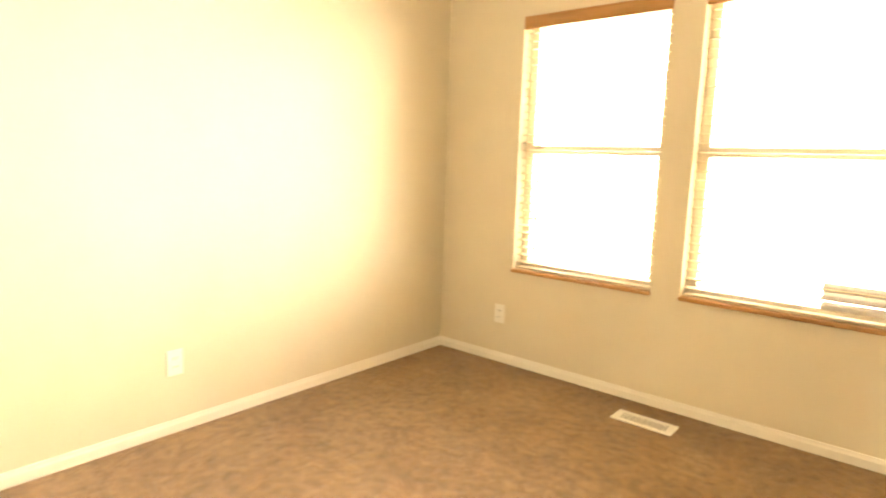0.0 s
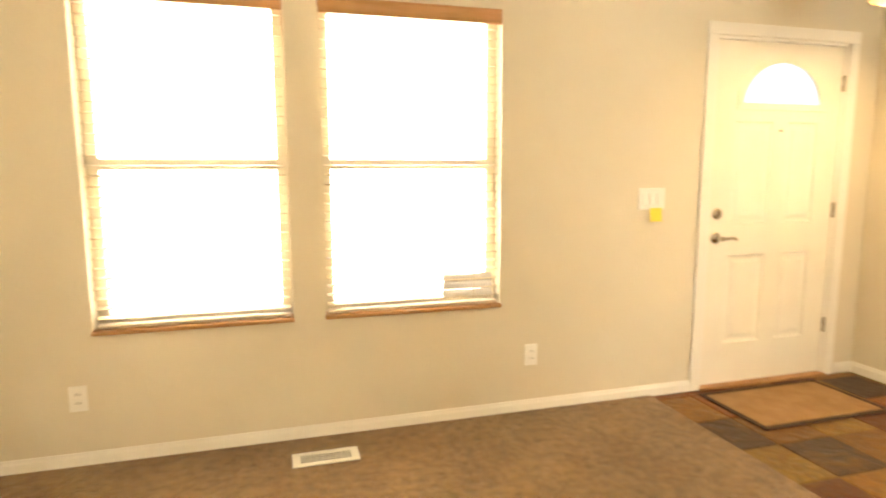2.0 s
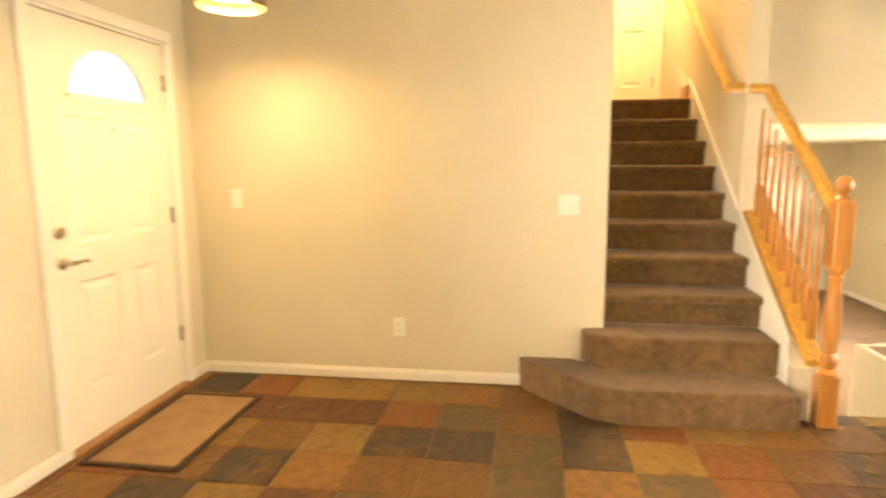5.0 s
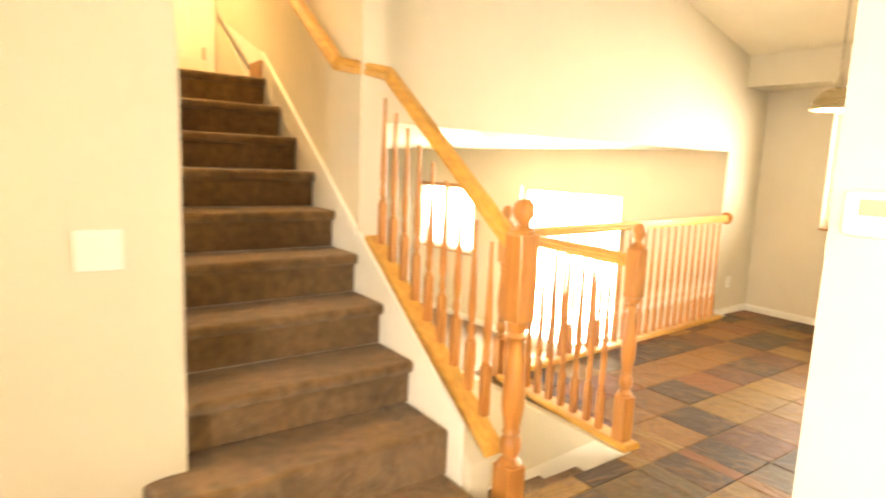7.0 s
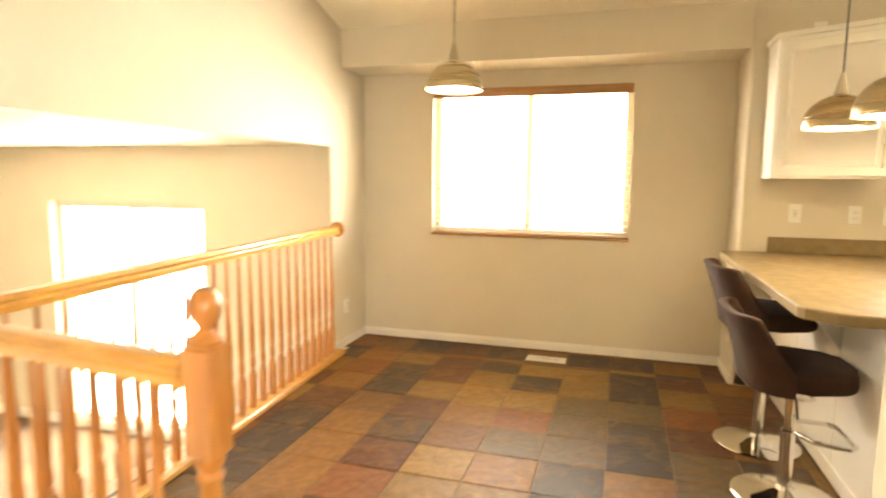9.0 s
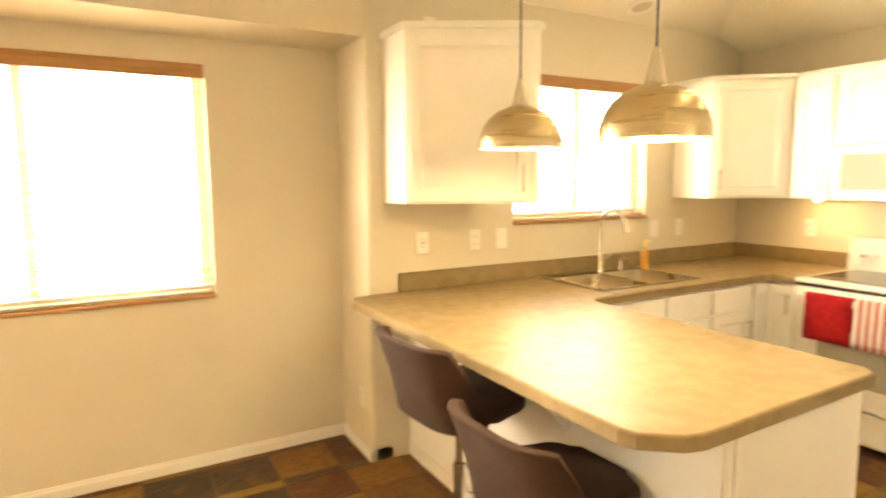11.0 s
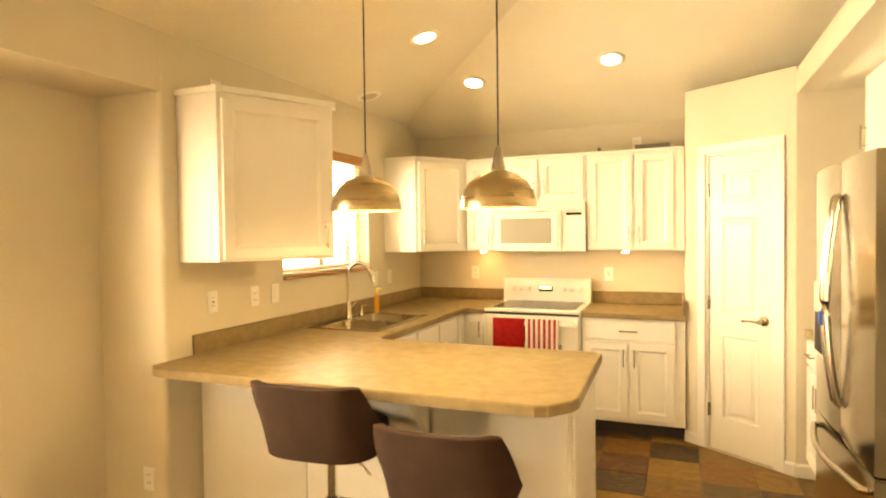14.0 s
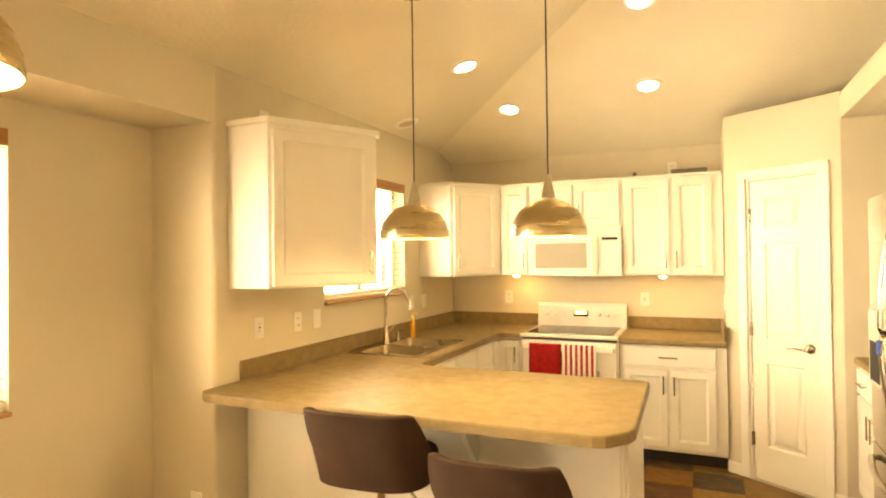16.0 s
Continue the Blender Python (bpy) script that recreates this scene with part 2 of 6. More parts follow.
WALL = material("wall_paint", (0.655, 0.595, 0.47), 0.75, 0, 0.05, 1.5, 0.25, 70, spec=0.3)
CEIL = material("ceiling_paint", (0.87, 0.815, 0.67), 0.23, 0, 0.05, 2.0, 0.6, 38, spec=0.5)
TRIM = material("trim_paint", (0.80, 0.77, 0.70), 0.38, 0, 0.04, 4)
DOORW = material("door_paint", (0.80, 0.76, 0.66), 0.36, 0, 0.05, 3)
CABW = material("cabinet_paint", (0.83, 0.81, 0.75), 0.33, 0, 0.04, 3)
OAK = wood("oak_upright", (0.48, 0.205, 0.045), (0.37, 0.145, 0.03), 0.32, "z", 0.5)
OAKX = wood("oak_rail", (0.62, 0.34, 0.065), (0.50, 0.25, 0.045), 0.30, "x", 0.5)
OAKY = wood("oak_rail_y", (0.62, 0.34, 0.065), (0.50, 0.25, 0.045), 0.30, "y", 0.5)
VALANCE = wood("valance_wood", (0.42, 0.22, 0.09), (0.33, 0.16, 0.06), 0.5, "x", 0.1)
SLAT = material("blind_slat", (0.56, 0.47, 0.33), 0.5, 0, 0.04, 3)
# darker copy of the slat colour, its backlit shade put in
BENT = material("slat_painted_shade", (0.36, 0.35, 0.34), 0.5, 0, 0.1, 8)
VINYL = material("window_vinyl", (0.60, 0.54, 0.42), 0.35, 0, 0.03, 4)
GLASS = glass("window_glass")
CARPET = carpet_material("carpet_pile", (0.222, 0.130, 0.060), (0.29, 0.178, 0.087))
STAIRC = carpet_material("stair_carpet", (0.235, 0.134, 0.054), (0.165, 0.094, 0.038))
SLATE = slate_material()
GROUT = material("grout", (0.20, 0.128, 0.06), 0.9, 0, 0.3, 20, 0.4, 200)
BRASS = material("brushed_brass", (0.52, 0.42, 0.255), 0.27, 1.0, 0.12, 3, 0.08, 60, stretch=(1, 1, 12))
STEEL = material("stainless", (0.46, 0.41, 0.33), 0.14, 1.0, 0.1, 2, 0.05, 90, stretch=(1, 1, 0.05))
SINKST = material("sink_steel", (0.44, 0.37, 0.27), 0.27, 1.0, 0.15, 6, 0.05, 90)
CHROME = material("chrome", (0.82, 0.80, 0.76), 0.07, 1.0, 0.05, 5)
NICKEL = material("nickel", (0.55, 0.50, 0.42), 0.25, 1.0, 0.1, 8)
COUNTER = material("laminate_counter", (0.285, 0.212, 0.112), 0.38, 0, 0.4, 17, 0.05, 90, color2=(0.238, 0.175, 0.091), spec=0.10)
FABRIC = material("stool_fabric", (0.062, 0.034, 0.023), 0.9, 0, 0.25, 6, 0.5, 500, spec=0.2)
BLACKGL = material("black_glass", (0.012, 0.011, 0.01), 0.08, 0, 0.2, 4)
PLASTIC = material("white_plastic", (0.80, 0.78, 0.72), 0.35, 0, 0.03, 5)
APPL = material("appliance_enamel", (0.83, 0.80, 0.72), 0.25, 0, 0.04, 3, coat=0.3)
# near-black: shade of gaps and openings put into colour; also the fridge grille
DARK = material("gap_shade_and_grille", (0.02, 0.017, 0.014), 0.7, 0, 0.3, 8)
TOE = material("toe_kick_dark", (0.035, 0.026, 0.02), 0.6, 0, 0.3, 8)
MWGLASS = material("oven_window", (0.38, 0.355, 0.29), 0.15, 0, 0.06, 3)
RED = material("red_cotton", (0.42, 0.015, 0.02), 0.9, 0, 0.25, 30, 0.5, 400, spec=0.2)
WHITEC = material("white_cotton", (0.78, 0.74, 0.66), 0.9, 0, 0.1, 30, 0.5, 400, spec=0.2)
YELLOW = material("yellow_paper", (0.75, 0.62, 0.08), 0.7, 0, 0.1, 10)
RUBBER = material("mat_border", (0.06, 0.035, 0.02), 0.85, 0, 0.3, 30, 0.5, 300)
MATPILE = material("mat_pile", (0.36, 0.225, 0.12), 0.95, 0, 0.3, 8, 0.8, 260, color2=(0.30, 0.18, 0.095), spec=0.1)
BLACKC = material("black_cord", (0.02, 0.018, 0.016), 0.6, 0, 0.2, 10)
SOAP = material("soap_amber", (0.62, 0.30, 0.05), 0.2, 0, 0.1, 8)
INK = material("ink_grey", (0.16, 0.15, 0.13), 0.6, 0, 0.1, 9)
LCD = material("lcd_green", (0.36, 0.38, 0.27), 0.3, 0, 0.1, 9)
GROUND = material("outdoor_ground", (0.30, 0.27, 0.20), 0.95, 0, 0.4, 0.6, 0.5, 20)
LAMPGLOW = glow("lamp_diffuser", (1.0, 0.80, 0.50), 14)
# glow of an added light out of view, brightening the stair head
LANDGLOW = glow("landing_fill_glow", (1.0, 0.70, 0.36), 195)
FOYERGLOW = glow("entry_diffuser", (1.0, 0.70, 0.36), 42)
PUCK = glow("puck_diffuser", (1.0, 0.66, 0.30), 105)
TAPE = material("blue_tape", (0.03, 0.10, 0.42), 0.6, 0, 0.1, 20)
CANGLOW = glow("downlight_diffuser", (1.0, 0.78, 0.46), 31)
CLOCKGLOW = glow("clock_digits", (0.75, 1.0, 0.35), 4)


# ---- the shell: floors, walls, ceilings ----
NY, WX, EX = 3.195, -2.31, 2.56          # living room: window wall, end wall, foyer wall
SY, KX = -4.58, -2.20                    # kitchen: sink wall, range wall
BX, BY0, BY1 = 1.18, -0.24, -1.40        # closet block between living room and kitchen
NOOK_Y, NOOK_X0 = -5.0, 0.82
LOFT_X, LOFT_Z = 3.69, 1.60             # wall above the opening to the family room
FAM_Z, FAM_CEIL, FAM_X = -1.06, 1.62, 10.75
STAIR_Y0, STAIR_Y1 = -0.23, 0.67
RISE, RUN, NOSE2 = 0.187, 0.258, 2.387   # stairs; nosing of the second step
WELL_X, WELL_Y = 2.34, -1.34             # edge of the stair well


def c_south(y):
    return 2.50 + 0.27 * (y - SY)


def c_north(y):
    return 2.44 + 0.27 * (NY - y)


def c_west(x):
    return 2.42 + 0.27 * (x - KX)


RIDGE = (2.44 - 2.50 + 0.27 * (NY + SY)) / 0.54


def slab(bm, pts, thick=0.1):
    lo = [bm.verts.new(p) for p in pts]
    hi = [bm.verts.new((p[0], p[1], p[2] + thick)) for p in pts]
    n = len(pts)
    bm.faces.new(lo[::-1]), bm.faces.new(hi)
    for i in range(n):
        bm.faces.new((lo[i], lo[(i + 1) % n], hi[(i + 1) % n], hi[i]))


def quarter(x, y, radius, start):
    """The rounded corner of a wall: a quarter circle from the angle start, in degrees."""
    return [(x + radius * math.cos(radians(start + 15 * i)), y + radius * math.sin(radians(start + 15 * i))) for i in range(7)]


def hip_x(y):
    return KX + (c_south(y) - 2.42) / 0.27


structure("ground", box(-300, 300, -300, 300, -1.5, -1.25), GROUND, "dry tan ground outside the house", "ground")
structure("carpet_floor", box(WX, 1.055, BY0, NY, -0.12, 0.012), CARPET, "brown cut-pile carpet in the empty living room", "floor")
bm = box(1.055, EX, STAIR_Y0 - 0.1, NY, -0.12, -0.0045)
add_box(bm, 1.055, WELL_X, WELL_Y, STAIR_Y0 - 0.1, -0.12, -0.0045)
add_box(bm, KX, LOFT_X, NOOK_Y, WELL_Y, -0.12, -0.0045)
add_box(bm, 0.60, 1.055, WELL_Y, BY0, -0.12, -0.0045)
slate_floor = structure("floor", bm, GROUT, "mixed brown, rust and grey slate tile floor with dark grout", "floor")
structure("lower_floor", box(WELL_X - 0.2, FAM_X, SY, STAIR_Y0 - 0.1, FAM_Z - 0.1, FAM_Z), STAIRC, "grey-brown carpet of the sunken family room", "floor")

WIN1, WIN2 = (-1.757, -0.912, 0.612, 2.075), (-0.762, 0.128, 0.612, 2.075)
DOOR = (1.388, 2.322, 0.0, 2.03)
structure("wall_north", panel_wall("x", NY, NY + 0.16, WX - 0.14, EX + 0.14, -0.1, 2.62, [WIN1, WIN2, DOOR]), WALL,
          "beige painted wall with two windows and the front door", "wall")
structure("wall_west", prism([(BY0, -0.1), (NY, -0.1), (NY, c_north(NY) + 0.1), (BY0, c_north(BY0) + 0.1)], WX - 0.14, WX, "x"), WALL,
          "plain beige painted end wall of the living room", "wall")
structure("wall_foyer", prism([(STAIR_Y1, -0.1), (NY, -0.1), (NY, c_north(NY) + 0.1), (STAIR_Y1, c_north(STAIR_Y1) + 0.1)], EX, EX + 0.14, "x", 0.006), WALL,
          "beige painted foyer wall beside the carpeted stairs", "wall")
structure("wall_stair_left", box(EX + 0.14, 6.0, STAIR_Y1, STAIR_Y1 + 0.12, -0.1, 4.4), WALL, "beige wall along the stairs", "wall")
structure("wall_living_south", panel_wall("x", BY0 - 0.12, BY0, WX - 0.14, BX - 0.12, -0.1, 3.5, []), WALL, "beige painted wall backing the kitchen", "wall")
CLOSET = (-1.08, -0.40, 0.0, 2.05)
bm = panel_wall("y", BX - 0.12, BX, BY1, BY0, -0.1, 3.5, [CLOSET])
structure("wall_closet_east", bm, WALL, "beige wall end holding a white closet door", "wall")
bm = box(0.80, BX - 0.12, BY1, BY1 + 0.12, -0.1, 3.5)
add_box(bm, 0.80, 0.92, -1.62, BY1, -0.1, 3.5)
add_box(bm, 0.80, 0.92, BY1 + 0.12, -0.95, -0.1, 3.5)
structure("wall_closet_south", bm, WALL, "beige return wall beside the refrigerator", "wall")
structure("wall_alcove_back", box(-1.30, 0.80, -1.05, -0.95, -0.1, 2.47), WALL, "beige wall behind the refrigerator", "wall")
structure("wall_alcove_header", box(-1.165, 0.80, -1.62, -1.50, 2.335, 2.47), WALL, "beige header over the refrigerator alcove", "wall")
structure("alcove_ceiling", box(-1.165, 0.80, -1.50, -1.05, 2.335, 2.41), CEIL, "cream ceiling of the refrigerator alcove", "ceiling")
structure("wall_pantry_side", box(-1.30, -1.165, -1.62, -1.05, -0.1, 2.47), WALL, "beige side wall of the pantry corner", "wall")
SINKW = (-1.20, -0.10, 1.255, 2.12)
structure("wall_sink", panel_wall("x", SY - 0.16, SY, KX - 0.14, NOOK_X0 - 0.12, -0.1, 2.75, [SINKW]), WALL, "beige kitchen wall with the sink window", "wall")
structure("wall_range", prism([(SY, -0.1), (-1.0, -0.1), (-1.0, 2.62), (SY, 2.62)], KX - 0.14, KX, "x"), WALL, "beige kitchen wall behind the range", "wall")
NOOKW = (1.511, 3.076, 0.924, 2.087)
structure("wall_nook", panel_wall("x", NOOK_Y - 0.16, NOOK_Y, NOOK_X0 - 0.12, LOFT_X + 0.12, -0.1, 2.36, [NOOKW]), WALL, "beige dining nook wall with a wide window", "wall")
structure("wall_nook_west", prism([(NOOK_X0 - 0.12, NOOK_Y), (NOOK_X0, NOOK_Y)] + quarter(NOOK_X0 - 0.022, SY - 0.022, 0.022, 0) + [(NOOK_X0 - 0.12, SY)], -0.1, 2.75), WALL, "beige side wall of the dining nook", "wall")
structure("nook_ceiling", box(NOOK_X0, LOFT_X, NOOK_Y, SY, 2.215, 2.30), WALL, "beige lowered ceiling of the dining nook", "ceiling")
structure("nook_header", box(NOOK_X0, LOFT_X, SY - 0.02, SY + 0.002, 2.211, 2.75), WALL, "beige header across the dining nook", "wall")
pier = -4.385
structure("wall_nook_pier", prism([(LOFT_X + 0.12, NOOK_Y), (LOFT_X + 0.12, pier)] + quarter(LOFT_X + 0.022, pier - 0.022, 0.022, 90) + [(LOFT_X, NOOK_Y)], FAM_Z, LOFT_Z), WALL, "beige wall end beside the railing", "wall")
structure("wall_loft", prism([(NOOK_Y, LOFT_Z), (-0.33, LOFT_Z), (-0.33, c_north(-0.33) + 0.1), (RIDGE, c_north(RIDGE) + 0.1), (SY, c_south(SY) + 0.1), (NOOK_Y, c_south(SY) + 0.1)],
                              LOFT_X, LOFT_X + 0.12, "x"), WALL, "beige upper wall over the opening to the family room", "wall")
structure("wall_stair_right", prism([(3.16, FAM_Z), (6.0, FAM_Z), (6.0, 4.4), (3.16, 4.4)], STAIR_Y0 - 0.12, STAIR_Y0 - 0.002, "y", 0.004), WALL, "tan wall beside the upper stairs", "wall")
structure("wall_stair_under", prism([(2.25, FAM_Z), (3.16, FAM_Z), (3.16, 0.96), (2.25, 0.28)], STAIR_Y0 - 0.10, STAIR_Y0 - 0.012, "y"), WALL, "white painted side of the stairs over the lower flight", "wall")
structure("wall_well", box(WELL_X, LOFT_X, WELL_Y - 0.1, WELL_Y + 0.05, FAM_Z, -0.004), WALL, "cream painted wall of the stair well", "wall")
structure("wall_below", box(LOFT_X - 0.1, LOFT_X + 0.04, SY, WELL_Y - 0.1, FAM_Z, -0.004), WALL, "beige low wall below the railing", "wall")
structure("wall_well_back", box(WELL_X - 0.1, WELL_X - 0.01, WELL_Y, STAIR_Y0 - 0.1, FAM_Z, -0.13), WALL, "plain wall under the foyer floor", "wall")
SLIDER, FAMW = (5.02, 6.73, FAM_Z + 0.04, 1.13), (7.76, 9.34, 0.0, 1.085)
structure("wall_family_south", panel_wall("x", SY - 0.16, SY, LOFT_X + 0.12, FAM_X + 0.14, FAM_Z - 0.1, FAM_CEIL + 0.1, [SLIDER, FAMW]), WALL, "beige family room wall with sliding door and window", "wall")
structure("wall_family_east", box(FAM_X, FAM_X + 0.14, SY, 0.0, FAM_Z - 0.1, FAM_CEIL + 0.1), WALL, "beige far wall of the family room", "wall")
structure("wall_family_north", box(6.0, FAM_X, STAIR_Y0 - 0.12, 0.0, FAM_Z, FAM_CEIL + 0.1), WALL, "beige inner wall of the family room", "wall")
structure("family_ceiling", box(LOFT_X + 0.12, FAM_X + 0.14, SY, STAIR_Y0 - 0.12, FAM_CEIL, FAM_CEIL + 0.1), CEIL, "cream ceiling of the family room", "ceiling")
structure("wall_landing", panel_wall("y", 5.62, 5.74, STAIR_Y0, STAIR_Y1, 1.7, 4.4, [(-0.16, 0.60, 1.87, 3.91)]), WALL, "beige wall at the head of the stairs", "wall")
structure("landing_ceiling", box(LOFT_X, 6.0, STAIR_Y0 - 0.12, STAIR_Y1 + 0.12, 4.3, 4.4), CEIL, "cream ceiling over the landing", "ceiling")
structure("landing_header", box(LOFT_X, LOFT_X + 0.12, -0.33, STAIR_Y1, 3.30, 4.3), WALL, "beige header over the stairs", "wall")

bm = bmesh.new()
slab(bm, [(WX - 0.14, RIDGE, c_north(RIDGE)), (LOFT_X, RIDGE, c_north(RIDGE)), (LOFT_X, NY + 0.1, c_north(NY + 0.1)), (WX - 0.14, NY + 0.1, c_north(NY + 0.1))])
ya = SY - 0.05
slab(bm, [(hip_x(ya), ya, c_south(ya)), (LOFT_X, ya, c_south(ya)), (LOFT_X, RIDGE, c_south(RIDGE)), (hip_x(RIDGE), RIDGE, c_south(RIDGE))])
slab(bm, [(KX - 0.14, ya, c_west(KX - 0.14)), (hip_x(ya), ya, c_west(hip_x(ya))), (hip_x(RIDGE), RIDGE, c_west(hip_x(RIDGE))), (KX - 0.14, RIDGE, c_west(KX - 0.14))])
structure("ceiling", bm, CEIL, "cream vaulted ceiling with light hand texture", "ceiling")

structure("plant_ledge", prism([(KX, -2.13), (-1.62, -2.13), (-1.30, -1.61), (0.80, -1.61), (0.80, BY0 - 0.12), (KX, BY0 - 0.12)], 2.471, 2.495), WALL, "beige flat ledge over pantry and refrigerator", "ledge")

# pantry corner: a slanted wall with a door in it
PA, PB = Vector((-1.605, -2.235, 0)), Vector((-1.165, -1.62, 0))
PDIR = (PB - PA).normalized()
PANG = math.degrees(math.atan2(PDIR.y, PDIR.x))
PLEN = (PB - PA).length
pd0, pd1 = 0.16, 0.16 + 0.475
bm = panel_wall("x", 0, 0.11, 0, PLEN, -0.1, 2.50, [(pd0, pd1, 0.0, 2.04)])
w = structure("wall_pantry", bm, WALL, "beige slanted pantry wall with a narrow white door", "wall")
w.matrix_basis = pose(PA.x, PA.y, 0, 0, 0, PANG)
structure("wall_pantry_return", box(KX, PA.x, -2.232, -2.12, -0.1, 2.50), WALL, "beige short wall at the end of the counter", "wall")


def baseboard(name, a, b):
    """Room on the left of the way from a to b."""
    bm = bmesh.new()
    add_sweep(bm, (*a, 0.004), (*b, 0.004), [(0, 0), (0.013, 0), (0.013, 0.046), (0.009, 0.054), (0.007, 0.066), (0, 0.066)])
    return structure(name, bm, TRIM, "white painted baseboard with a stepped top", "baseboard")


for a, b in (((1.325, NY), (WX, NY)), ((WX, NY), (WX, BY0)), ((EX, NY), (2.405, NY)), ((EX, 1.12), (EX, NY)),
             ((WX, BY0), (BX, BY0)), ((BX, BY0), (BX, -0.335)), ((BX, -1.145), (BX, BY1)),
             ((LOFT_X, pier), (LOFT_X, NOOK_Y)), ((LOFT_X, NOOK_Y), (NOOK_X0, NOOK_Y)), ((NOOK_X0, NOOK_Y), (NOOK_X0, SY)), ((NOOK_X0, SY), (0.70, SY))):
    if a == (LOFT_X, pier) or a == (LOFT_X, NOOK_Y) or a == (NOOK_X0, NOOK_Y):
        a, b = b, a
    baseboard("baseboard", b, a) if a[0] == WX and b == (BX, BY0) else baseboard("baseboard", a, b)
bm = bmesh.new()
add_sweep(bm, (PA.x, PA.y, 0.004), tuple(PA + PDIR * (pd0 - 0.06) + Vector((0, 0, 0.004))), [(0, 0), (-0.014, 0), (-0.014, 0.066), (-0.008, 0.08), (0, 0.08)])
add_sweep(bm, tuple(PA + PDIR * (pd1 + 0.06) + Vector((0, 0, 0.004))), (PB.x, PB.y, 0.004), [(0, 0), (-0.014, 0), (-0.014, 0.066), (-0.008, 0.08), (0, 0.08)])
add_sweep(bm, (PB.x, PB.y, 0.004), (PB.x, -1.10, 0.004), [(0, 0), (-0.014, 0), (-0.014, 0.066), (-0.008, 0.08), (0, 0.08)])
structure("baseboard", bm, TRIM, "white painted baseboard with a stepped top", "baseboard")
bm = bmesh.new()
add_sweep(bm, (LOFT_X + 0.12, SY, FAM_Z), (FAM_X, SY, FAM_Z), [(0, 0), (0.014, 0), (0.014, 0.07), (0.008, 0.09), (0, 0.09)])
structure("baseboard", bm, TRIM, "white painted baseboard with a stepped top", "baseboard")
bm = bmesh.new()
add_prism(bm, [(WELL_X + 0.002, -0.30), (2.52, -0.30), (LOFT_X - 0.2, -1.10), (LOFT_X - 0.2, -0.80), (2.52, 0.0), (WELL_X + 0.002, 0.0)], WELL_Y + 0.0505, WELL_Y + 0.064, "y")
structure("trim", bm, TRIM, "white skirt board in the stair well", "trim")


